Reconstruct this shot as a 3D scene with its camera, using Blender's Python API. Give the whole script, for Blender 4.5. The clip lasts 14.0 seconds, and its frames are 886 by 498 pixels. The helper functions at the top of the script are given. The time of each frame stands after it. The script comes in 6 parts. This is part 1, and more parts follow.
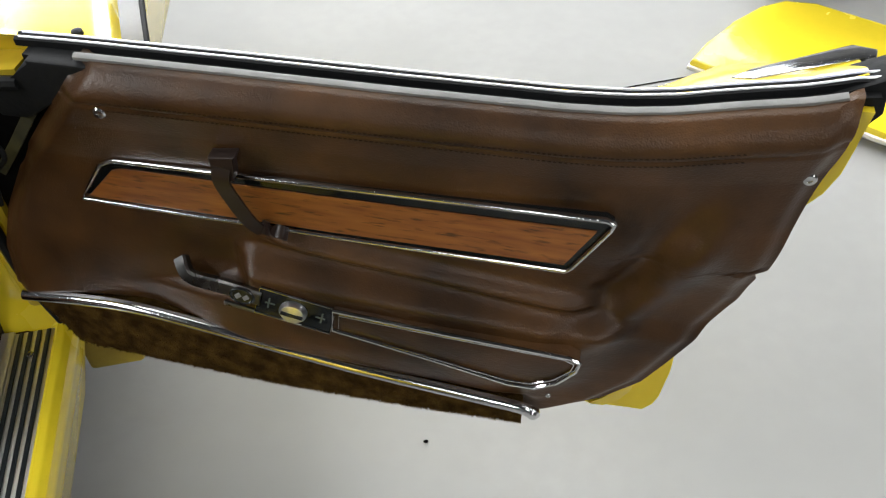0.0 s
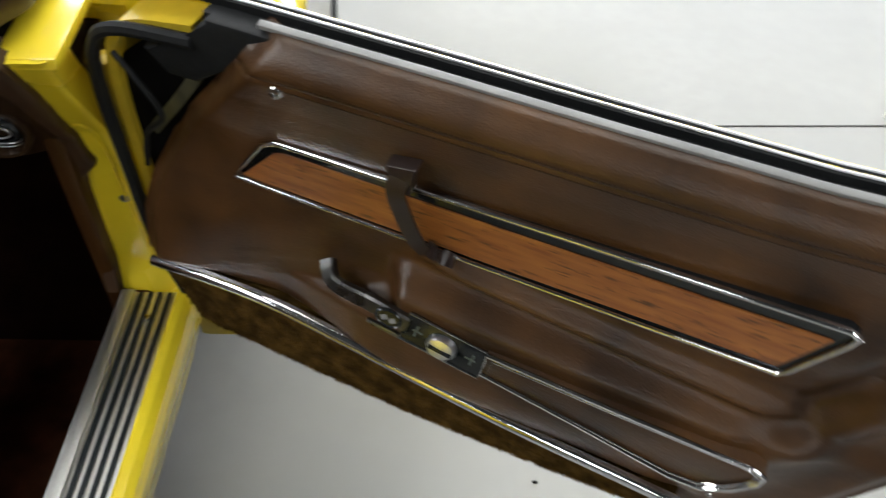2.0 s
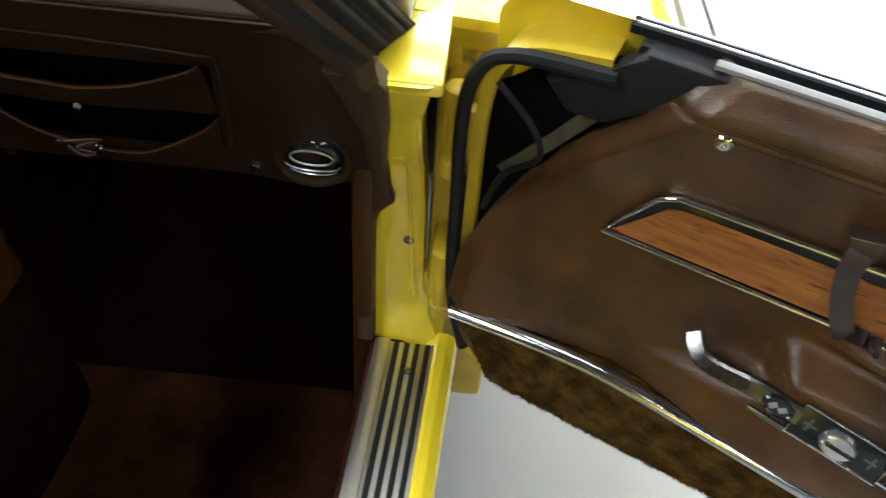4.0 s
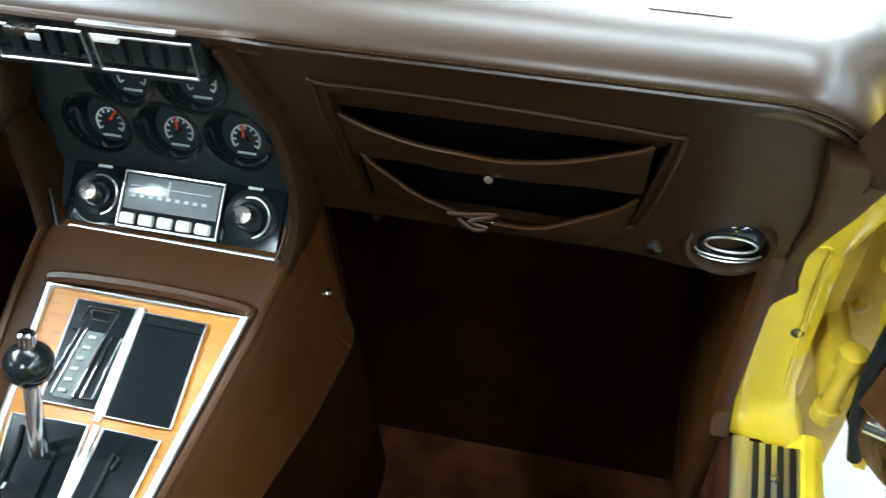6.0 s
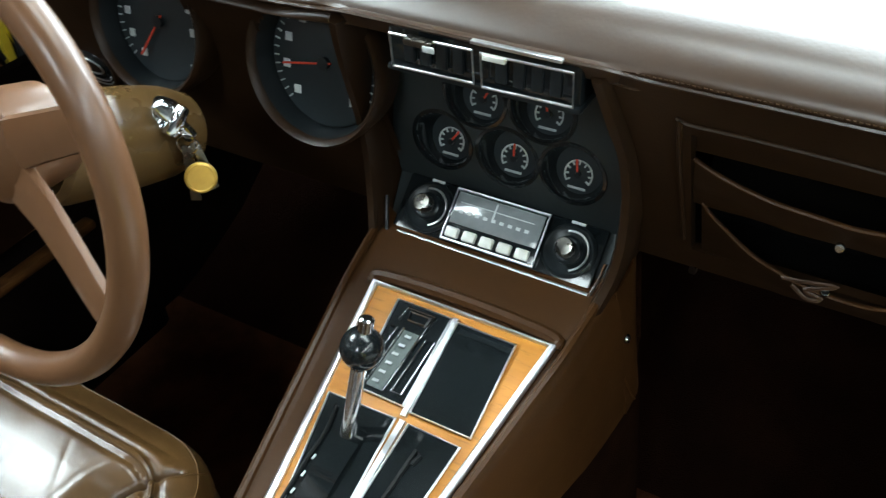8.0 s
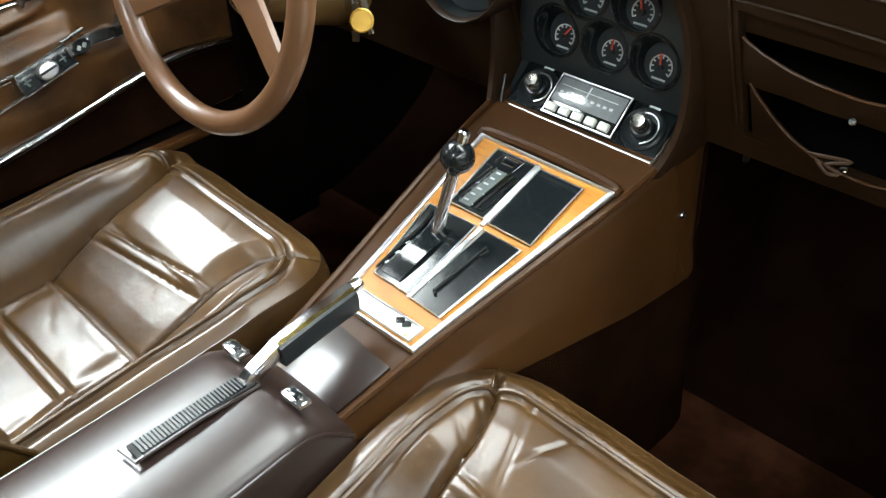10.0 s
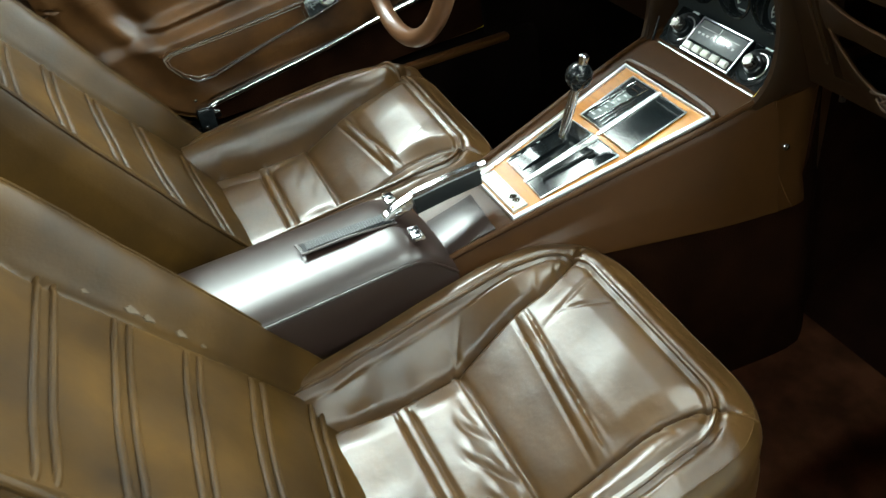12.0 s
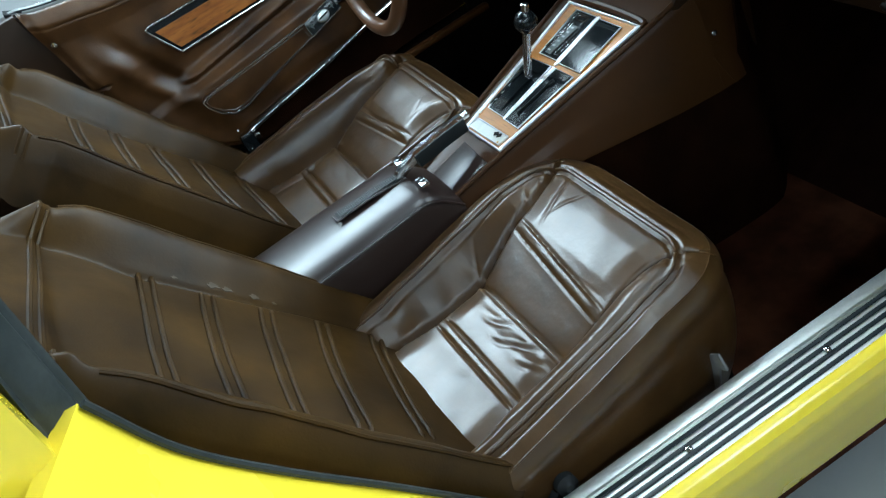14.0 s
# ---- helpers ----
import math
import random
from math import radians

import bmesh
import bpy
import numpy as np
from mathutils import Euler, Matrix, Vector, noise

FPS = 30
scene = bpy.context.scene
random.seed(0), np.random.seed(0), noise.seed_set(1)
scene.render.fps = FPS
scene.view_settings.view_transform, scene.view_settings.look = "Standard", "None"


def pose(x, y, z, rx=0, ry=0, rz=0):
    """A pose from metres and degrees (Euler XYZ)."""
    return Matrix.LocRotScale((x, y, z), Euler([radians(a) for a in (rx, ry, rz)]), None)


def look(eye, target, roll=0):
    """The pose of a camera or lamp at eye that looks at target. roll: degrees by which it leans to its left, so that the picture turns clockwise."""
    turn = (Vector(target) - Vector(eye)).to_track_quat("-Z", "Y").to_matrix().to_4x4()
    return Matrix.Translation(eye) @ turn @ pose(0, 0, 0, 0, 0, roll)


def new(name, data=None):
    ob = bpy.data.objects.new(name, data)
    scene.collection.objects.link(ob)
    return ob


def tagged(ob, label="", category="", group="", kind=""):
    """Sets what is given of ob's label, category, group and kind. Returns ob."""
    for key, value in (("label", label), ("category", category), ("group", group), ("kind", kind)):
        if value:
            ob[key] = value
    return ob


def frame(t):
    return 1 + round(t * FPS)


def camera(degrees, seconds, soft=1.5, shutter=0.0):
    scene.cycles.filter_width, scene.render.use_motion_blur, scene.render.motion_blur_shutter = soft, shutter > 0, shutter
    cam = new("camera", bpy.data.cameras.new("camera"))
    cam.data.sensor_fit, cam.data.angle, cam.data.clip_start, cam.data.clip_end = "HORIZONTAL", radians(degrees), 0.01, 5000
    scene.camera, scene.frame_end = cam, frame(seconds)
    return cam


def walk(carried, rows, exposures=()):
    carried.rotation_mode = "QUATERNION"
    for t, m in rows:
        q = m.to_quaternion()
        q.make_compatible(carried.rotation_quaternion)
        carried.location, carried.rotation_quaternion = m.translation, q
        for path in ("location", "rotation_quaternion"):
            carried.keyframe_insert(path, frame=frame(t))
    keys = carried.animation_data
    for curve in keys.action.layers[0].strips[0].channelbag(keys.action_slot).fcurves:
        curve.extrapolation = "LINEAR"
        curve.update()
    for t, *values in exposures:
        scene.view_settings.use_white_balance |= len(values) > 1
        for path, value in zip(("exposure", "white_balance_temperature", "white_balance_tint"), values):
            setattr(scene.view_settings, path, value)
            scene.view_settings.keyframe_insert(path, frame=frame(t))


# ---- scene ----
cam = camera(53.1, 14.0, 1.2, 0.35)
PATH = [
    (0, (1.167, -0.905, 1.479), (1.404, 0.449, 0.027), -2.4),
    (0.5, (1.164, -0.905, 1.476), (1.398, 0.45, 0.023), -2.2),
    (1, (1.132, -0.894, 1.469), (1.38, 0.453, 0.012), -1.3),
    (1.5, (1.112, -0.839, 1.45), (1.292, 0.497, -0.027), 1.0),
    (2, (1.094, -0.742, 1.425), (1.113, 0.587, -0.069), 1.6),
    (2.2, (1.093, -0.711, 1.418), (0.995, 0.609, -0.081), 1.1),
    (4.3, (0.667, -0.653, 1.325), (0.64, 0.76, -0.09), 5.4),
    (4.5, (0.635, -0.632, 1.318), (0.537, 0.775, -0.1), 3.8),
    (5, (0.55, -0.606, 1.314), (0.344, 0.793, -0.1), 1.9),
    (5.5, (0.488, -0.588, 1.309), (0.261, 0.819, -0.094), 1.0),
    (6, (0.44, -0.581, 1.299), (0.108, 0.809, -0.1), -0.6),
    (6.5, (0.401, -0.575, 1.29), (0.021, 0.828, -0.084), -1.4),
    (7, (0.359, -0.577, 1.278), (-0.081, 0.846, -0.056), -1.9),
    (7.5, (0.335, -0.597, 1.279), (-0.317, 0.767, -0.03), -3.2),
    (8, (0.353, -0.64, 1.288), (-0.461, 0.662, 0.006), -3.3),
    (8.2, (0.37, -0.663, 1.29), (-0.491, 0.631, 0.03), -3.0),
    (10.3, (0.65, -0.858, 1.244), (-0.543, 0.213, 0.049), -1.8),
    (10.5, (0.686, -0.847, 1.25), (-0.561, 0.142, 0.039), -2.8),
    (11, (0.805, -0.799, 1.259), (-0.59, -0.037, 0.045), -4.8),
    (11.5, (0.921, -0.777, 1.287), (-0.565, -0.188, 0.085), -7.6),
    (12, (1.02, -0.802, 1.329), (-0.485, -0.3, 0.11), -9.9),
    (12.5, (1.112, -0.859, 1.357), (-0.392, -0.395, 0.122), -17.0),
    (13, (1.199, -0.88, 1.378), (-0.322, -0.42, 0.164), -22.3),
    (13.5, (1.273, -0.831, 1.389), (-0.294, -0.457, 0.203), -27.1),
    (14, (1.329, -0.789, 1.391), (-0.26, -0.478, 0.216), -28.3),
]
EXPOSURES = [(0.0, -1.3, 6500, 10), (2.0, -1.15, 6450, 9), (4.3, -0.45, 6100, 4), (5.5, 0.5, 5500, -2), (7.0, 0.25, 5850, 1), (8.0, -0.1, 5850, -3), (10.3, 0.4, 6200, 2), (11.5, 0.05, 6150, -5), (12.5, 0.0, 6050, -10), (13.0, -0.45, 5650, -8), (14.0, -0.95, 5200, -6)]
walk(cam, [(t, look(eye, target, roll)) for t, eye, target, roll in PATH], EXPOSURES)

# ---- light ----
world = bpy.data.worlds.new("hall_air")
scene.world = world
world.use_nodes = True
world.node_tree.nodes["Background"].inputs[0].default_value = (0.9, 0.95, 1.0, 1)
world.node_tree.nodes["Background"].inputs[1].default_value = 0.02


def lamp(name, m, sx, sy, power, colour=(1, 0.98, 0.95)):
    data = bpy.data.lights.new(name, "AREA")
    data.shape, data.size, data.size_y, data.energy, data.color = "RECTANGLE", sx, sy, power, colour
    ob = new(name, data)
    ob.matrix_world = m
    return ob


CEIL = 4.2
NORTH = 9.0
# ceiling light panels, all out of view: centre, size, power
LAMPS = [(-3.4, -1.45, 1.9, 1.5, 330), (-3.4, -0.03, 1.9, 1.26, 280)]
# Added row that whitens the dash top, in place of windscreen glare.
LAMPS += [(lx, 6.7, 1.7, 2.4, 640) for lx in (-3.8, -1.9, 0.0, 1.9, 3.8)]
# Rows added to light the floor, the open door and the console side.
LAMPS += [(4.4, ly, 0.8, 2.2, power) for ly, power in ((-5.2, 95), (-2.4, 95), (0.4, 45), (3.2, 45))]
LAMPS += [(8.2, ly, 0.8, 2.2, 70) for ly in (-2.4, 0.4, 3.2)]
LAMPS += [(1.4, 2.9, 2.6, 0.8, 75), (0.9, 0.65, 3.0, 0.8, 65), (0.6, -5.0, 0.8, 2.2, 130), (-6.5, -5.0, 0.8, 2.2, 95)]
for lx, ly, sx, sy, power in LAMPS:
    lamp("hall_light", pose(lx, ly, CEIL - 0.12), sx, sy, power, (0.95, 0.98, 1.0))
# daylight in unseen north wall openings, added to brighten the dash top
GLAZING = [(-5.6, -2.2), (-1.7, 1.7), (2.2, 5.6)]
for gx0, gx1 in GLAZING:
    lamp("window_daylight", pose((gx0 + gx1) / 2, NORTH + 0.08, 2.8, -90), gx1 - gx0, 2.4, 330, (0.88, 0.95, 1.0))

# ---- materials ----


def material(name):
    m = bpy.data.materials.new(name)
    m.use_nodes = True
    nt = m.node_tree
    return m, nt, nt.nodes["Principled BSDF"]


def mix_colour(nt, fac, a, b):
    n = nt.nodes.new("ShaderNodeMix")
    n.data_type = "RGBA"
    nt.links.new(fac, n.inputs[0])
    for i, v in ((6, a), (7, b)):
        if isinstance(v, tuple):
            n.inputs[i].default_value = (*v, 1)
        else:
            nt.links.new(v, n.inputs[i])
    return n.outputs[2]


def noise_fac(nt, scale, detail=4.0, lo=0.35, hi=0.65, stretch=None):
    co = nt.nodes.new("ShaderNodeTexCoord").outputs["Object"]
    if stretch:
        mp = nt.nodes.new("ShaderNodeMapping")
        mp.inputs["Scale"].default_value = stretch
        nt.links.new(co, mp.inputs[0])
        co = mp.outputs[0]
    n = nt.nodes.new("ShaderNodeTexNoise")
    n.inputs["Scale"].default_value, n.inputs["Detail"].default_value = scale, detail
    nt.links.new(co, n.inputs["Vector"])
    r = nt.nodes.new("ShaderNodeMapRange")
    r.inputs[1].default_value, r.inputs[2].default_value = lo, hi
    nt.links.new(n.outputs[0], r.inputs[0])
    return r.outputs[0]


def bump(nt, bsdf, height, strength=0.2, distance=0.001, after=None):
    b = nt.nodes.new("ShaderNodeBump")
    b.inputs["Strength"].default_value, b.inputs["Distance"].default_value = strength, distance
    nt.links.new(height, b.inputs["Height"])
    if after:
        nt.links.new(after, b.inputs["Normal"])
    nt.links.new(b.outputs[0], bsdf.inputs["Normal"])
    return b.outputs[0]


def two_scale(name, a, b, rough, metal=0.0, big=6.0, fine=120.0, relief=0.15, depth=0.0008, rough_var=0.08, coat=0.0, dark=0.75, stretch=None, spec=0.5, lo=0.35, hi=0.65):
    """A surface with stains at one scale and grain at another."""
    m, nt, p = material(name)
    f1, f2 = noise_fac(nt, big, 5, lo, hi, stretch=stretch), noise_fac(nt, fine, 3)
    c = mix_colour(nt, f1, a, b)
    c2 = mix_colour(nt, f2, c, tuple(v * dark for v in a))
    half = nt.nodes.new("ShaderNodeMix")
    half.data_type = "RGBA"
    half.inputs[0].default_value = 0.4
    nt.links.new(c, half.inputs[6]), nt.links.new(c2, half.inputs[7])
    nt.links.new(half.outputs[2], p.inputs["Base Color"])
    r = nt.nodes.new("ShaderNodeMapRange")
    r.inputs[3].default_value, r.inputs[4].default_value = rough - rough_var, rough + rough_var
    nt.links.new(f1, r.inputs[0])
    nt.links.new(r.outputs[0], p.inputs["Roughness"])
    p.inputs["Metallic"].default_value = metal
    p.inputs["Specular IOR Level"].default_value = spec
    p.inputs["Coat Weight"].default_value = coat
    p.inputs["Coat Roughness"].default_value = 0.1
    if relief:
        bump(nt, p, f2, relief, depth)
    return m


def leather(name, a, b, rough, grain=900.0, relief=0.25, wrinkle=0.0, polish=0.0, spec=0.5, patina=0.45, patch=7.0, blotch=0.28):
    """Vinyl or leather: pebbled grain, darker patches and scuffs and, on seats, fine creases."""
    m, nt, p = material(name)
    f1 = noise_fac(nt, patch, 4, 0.5 - blotch, 0.5 + blotch)
    co = nt.nodes.new("ShaderNodeTexCoord").outputs["Object"]
    warp = nt.nodes.new("ShaderNodeTexNoise")
    warp.inputs["Scale"].default_value = grain * 0.35
    nt.links.new(co, warp.inputs["Vector"])
    v = nt.nodes.new("ShaderNodeTexVoronoi")
    v.inputs["Scale"].default_value = grain
    v.feature = "SMOOTH_F1"
    nt.links.new(co, v.inputs["Vector"])
    c = mix_colour(nt, f1, a, b)
    f3 = noise_fac(nt, 38.0, 5, 0.3, 0.8)
    low = nt.nodes.new("ShaderNodeMath")
    low.operation = "MULTIPLY"
    low.inputs[1].default_value = patina
    nt.links.new(f3, low.inputs[0])
    c2 = mix_colour(nt, low.outputs[0], c, tuple(x * 0.6 for x in a))
    nt.links.new(c2, p.inputs["Base Color"])
    r = nt.nodes.new("ShaderNodeMapRange")
    r.inputs[3].default_value, r.inputs[4].default_value = rough - 0.02, rough + 0.03
    nt.links.new(f3, r.inputs[0])
    nt.links.new(r.outputs[0], p.inputs["Roughness"])
    add = nt.nodes.new("ShaderNodeMath")
    add.operation = "ADD"
    nt.links.new(v.outputs[0], add.inputs[0]), nt.links.new(warp.outputs[0], add.inputs[1])
    n1 = bump(nt, p, add.outputs[0], relief, 0.0010)
    if wrinkle:
        f4 = noise_fac(nt, 22.0, 3, 0.2, 0.8)
        n2 = bump(nt, p, f4, wrinkle, 0.006, after=n1)
        f5 = noise_fac(nt, 75.0, 4, 0.25, 0.75)
        n3 = bump(nt, p, f5, wrinkle * 0.8, 0.0014, after=n2)
        bend = nt.nodes.new("ShaderNodeVectorMath")
        bend.operation = "MULTIPLY_ADD"
        wn = nt.nodes.new("ShaderNodeTexNoise")
        wn.inputs["Scale"].default_value, wn.inputs["Detail"].default_value = 14.0, 3.0
        nt.links.new(co, wn.inputs["Vector"])
        nt.links.new(wn.outputs["Color"], bend.inputs[0])
        bend.inputs[1].default_value = (0.07, 0.07, 0.07)
        nt.links.new(co, bend.inputs[2])
        crack = nt.nodes.new("ShaderNodeTexVoronoi")
        crack.feature = "DISTANCE_TO_EDGE"
        crack.inputs["Scale"].default_value = 17.0
        nt.links.new(bend.outputs[0], crack.inputs["Vector"])
        edge_r = nt.nodes.new("ShaderNodeMapRange")
        edge_r.inputs[1].default_value, edge_r.inputs[2].default_value = 0.0, 0.035
        nt.links.new(crack.outputs["Distance"], edge_r.inputs[0])
        bump(nt, p, edge_r.outputs[0], wrinkle * 0.2, 0.0004, after=n3)
        r.inputs[3].default_value, r.inputs[4].default_value = rough - 0.03, rough + 0.05
    p.inputs["Specular IOR Level"].default_value = spec
    p.inputs["Coat Weight"].default_value, p.inputs["Coat Roughness"].default_value = polish, 0.14
    return m


M_YELLOW = two_scale("yellow_paint", (0.82, 0.635, 0.028), (0.79, 0.605, 0.026), 0.22, big=3, fine=60, relief=0.02, coat=0.6, dark=0.92)
# Body yellow again, darkened for the shade in the hinge recess.
M_YELLOW_SHADED = two_scale("yellow_paint_shaded", (0.62, 0.45, 0.030), (0.40, 0.28, 0.022), 0.38, big=9, fine=70, relief=0.1, dark=0.7)
M_OLIVE = two_scale("dull_olive", (0.075, 0.066, 0.022), (0.03, 0.028, 0.014), 0.6, big=15, fine=80, relief=0.2)
M_DOOR = leather("door_vinyl", (0.094, 0.0420, 0.0130), (0.016, 0.0070, 0.0026), 0.36, 560, 0.34, spec=0.36, patina=0.7, patch=9.0, blotch=0.16)
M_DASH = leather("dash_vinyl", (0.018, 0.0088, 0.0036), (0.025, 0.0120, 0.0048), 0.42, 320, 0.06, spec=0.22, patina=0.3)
# Same vinyl as the dash face, lighter and shinier for the sheen on top.
M_PAD = leather("dash_pad_vinyl", (0.028, 0.0138, 0.0055), (0.036, 0.0175, 0.0075), 0.34, 260, 0.07, spec=0.65, patina=0.3)
M_EDGE = leather("pillar_vinyl", (0.042, 0.0215, 0.0115), (0.055, 0.0285, 0.015), 0.48, 320, 0.10, spec=0.25, patina=0.3)
M_SEAT = leather("seat_leather", (0.082, 0.0415, 0.0125), (0.030, 0.0145, 0.0045), 0.31, 320, 0.03, wrinkle=0.10, spec=0.56, polish=0.0, patina=0.15, patch=11.0)
# Less polished seat leather, its colour also darkened for shading on the backs.
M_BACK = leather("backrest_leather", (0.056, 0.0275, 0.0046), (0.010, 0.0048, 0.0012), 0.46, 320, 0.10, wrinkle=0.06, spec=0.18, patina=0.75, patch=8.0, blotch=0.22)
M_LID = leather("console_vinyl", (0.020, 0.0115, 0.0092), (0.026, 0.0155, 0.0125), 0.33, 320, 0.03, polish=0.12, patina=0.2)
M_TUNNEL = leather("tunnel_vinyl", (0.040, 0.0162, 0.0042), (0.052, 0.0212, 0.0056), 0.38, 320, 0.06, spec=0.22, patina=0.3)
M_WHEEL = leather("wheel_vinyl", (0.094, 0.043, 0.019), (0.112, 0.053, 0.024), 0.32, 320, 0.03, polish=0.15, patina=0.15)
M_COLUMN = two_scale("column_paint", (0.075, 0.042, 0.014), (0.09, 0.051, 0.017), 0.33, fine=200, relief=0.05)
M_CARPET = two_scale("brown_carpet", (0.060, 0.037, 0.011), (0.030, 0.017, 0.006), 0.95, big=22, fine=600, relief=1.0, depth=0.004, dark=0.3, spec=0.05)
M_DOOR_CARPET = two_scale("golden_carpet", (0.140, 0.078, 0.018), (0.044, 0.022, 0.006), 0.95, big=42, fine=420, relief=1.0, depth=0.004, dark=0.3, spec=0.05)
M_FLOORMAT = two_scale("red_brown_carpet", (0.145, 0.053, 0.026), (0.055, 0.021, 0.011), 0.95, big=14, fine=500, relief=1.0, depth=0.004, dark=0.4, spec=0.03)
# Brown carpet darkened for shade, on the tunnel sides and driver door.
M_CARPET_SHADED = two_scale("tunnel_carpet_shaded", (0.018, 0.0066, 0.0028), (0.009, 0.0034, 0.0016), 0.9, big=14, fine=500, relief=0.8, depth=0.003, dark=0.5, spec=0.02)
# Carpet browns darkened to hold the footwell's shade.
M_FOOTWELL_SHADED = two_scale("footwell_carpet_shaded", (0.0055, 0.0028, 0.0018), (0.003, 0.0016, 0.0011), 0.95, big=14, fine=500, relief=1.0, depth=0.004, dark=0.5, spec=0.03)
M_TOE_SHADED = two_scale("toe_carpet_shaded", (0.021, 0.0078, 0.0042), (0.009, 0.0034, 0.0020), 0.95, big=9, fine=500, relief=1.0, depth=0.004, dark=0.4, spec=0.03)
M_CHROME = two_scale("chrome", (0.70, 0.70, 0.70), (0.58, 0.58, 0.59), 0.12, 1.0, big=25, fine=300, relief=0.03, dark=0.85)
M_ALU = two_scale("brushed_aluminium", (0.88, 0.875, 0.84), (0.72, 0.715, 0.68), 0.42, 1.0, big=20, fine=250, relief=0.1, dark=0.8, stretch=(1, 0.1, 1))
M_PULL = two_scale("worn_brushed_metal", (0.20, 0.20, 0.195), (0.12, 0.12, 0.115), 0.30, 1.0, big=30, fine=250, relief=0.1, dark=0.7, stretch=(1, 0.1, 1))
M_BLACK = two_scale("black_plastic", (0.008, 0.0105, 0.012), (0.013, 0.016, 0.018), 0.38, fine=300, relief=0.06, spec=0.35)
M_PANEL = two_scale("satin_grey_black", (0.017, 0.021, 0.022), (0.023, 0.028, 0.029), 0.42, fine=300, relief=0.06, spec=0.4)
M_GLOSS = two_scale("gloss_black", (0.007, 0.009, 0.010), (0.011, 0.013, 0.014), 0.14, fine=200, relief=0.02, coat=0.1, spec=0.4)
M_RUBBER = two_scale("black_rubber", (0.007, 0.0075, 0.008), (0.012, 0.0128, 0.0135), 0.55, fine=150, relief=0.2, spec=0.16)
M_SEAL = two_scale("grey_seal_rubber", (0.019, 0.022, 0.0215), (0.030, 0.033, 0.031), 0.5, big=18, fine=150, relief=0.2, spec=0.3)
M_TRIM = two_scale("matt_grey_trim", (0.24, 0.237, 0.233), (0.18, 0.18, 0.177), 0.42, 0.0, big=20, fine=250, relief=0.05, dark=0.85)
M_SCUFF = two_scale("worn_leather_scuff", (0.085, 0.056, 0.027), (0.055, 0.035, 0.016), 0.6, big=60, relief=0.1)
M_SATIN = two_scale("satin_chrome", (0.82, 0.83, 0.84), (0.68, 0.69, 0.70), 0.36, 1.0, big=25, fine=300, relief=0.03, dark=0.85)
# Near-black that stands for shade inside cavities; floor joint and grit share it.
M_VOID = two_scale("cavity_shade_and_grit", (0.0016, 0.0015, 0.0015), (0.004, 0.0035, 0.003), 0.9, fine=40, relief=0.3, spec=0.05)
M_FACE = two_scale("gauge_face", (0.009, 0.014, 0.017), (0.012, 0.018, 0.021), 0.5, relief=0)
M_MARK = two_scale("white_marking", (0.52, 0.55, 0.55), (0.42, 0.45, 0.45), 0.5, relief=0)
M_RED = two_scale("red_pointer", (0.65, 0.06, 0.03), (0.55, 0.05, 0.02), 0.4, relief=0)
M_IVORY = two_scale("ivory_button", (0.72, 0.72, 0.66), (0.62, 0.62, 0.56), 0.35, relief=0)
M_BRASS = two_scale("worn_brass", (0.65, 0.42, 0.09), (0.5, 0.3, 0.05), 0.4, 0.4, big=40, relief=0.1)
M_SLIDE = two_scale("grey_green_enamel", (0.085, 0.105, 0.098), (0.055, 0.070, 0.066), 0.35, big=80, fine=300, relief=0.05)
M_DIAL = two_scale("radio_dial", (0.17, 0.185, 0.19), (0.24, 0.25, 0.255), 0.2, fine=80, relief=0.0, coat=0.3)


def wood(name, a, b, scale, fleck=0.22):
    m, nt, p = material(name)
    f1 = noise_fac(nt, scale, 6, 0.3, 0.7, stretch=(1.0, 8.0, 8.0))
    f2 = noise_fac(nt, scale * 2.6, 4, 0.56, 0.70, stretch=(1.0, 7.0, 7.0))
    c = mix_colour(nt, f1, a, b)
    c = mix_colour(nt, f2, c, tuple(v * fleck for v in a))
    nt.links.new(c, p.inputs["Base Color"])
    p.inputs["Roughness"].default_value = 0.38
    bump(nt, p, f1, 0.08, 0.0005)
    return m


M_WOOD = wood("teak_veneer", (0.37, 0.135, 0.026), (0.20, 0.060, 0.012), 12.0)
M_WOOD2 = wood("light_teak", (0.45, 0.185, 0.019), (0.36, 0.136, 0.013), 14.0, 0.6)
M_CONCRETE = two_scale("polished_concrete", (0.36, 0.36, 0.352), (0.275, 0.275, 0.268), 0.58, big=1.6, fine=24, relief=0.05, depth=0.001, rough_var=0.06, dark=0.82, lo=0.15, hi=0.85, spec=0.12)
M_WALL = two_scale("hall_paint", (0.17, 0.17, 0.168), (0.14, 0.14, 0.138), 0.7, big=0.6, fine=20, relief=0.05)
M_CEIL = two_scale("dark_hall_ceiling", (0.05, 0.052, 0.054), (0.035, 0.037, 0.039), 0.8, big=0.8, fine=20, relief=0.05)
M_KNOB = two_scale("grey_knob_metal", (0.22, 0.21, 0.19), (0.14, 0.135, 0.12), 0.3, 1.0, big=120, fine=400, relief=0.1)
M_LIGHT, _nt, _p = material("lamp_diffuser")
_p.inputs["Base Color"].default_value = (0.9, 0.9, 0.9, 1)
_p.inputs["Emission Color"].default_value = (1, 0.98, 0.95, 1)
_p.inputs["Emission Strength"].default_value = 9.0

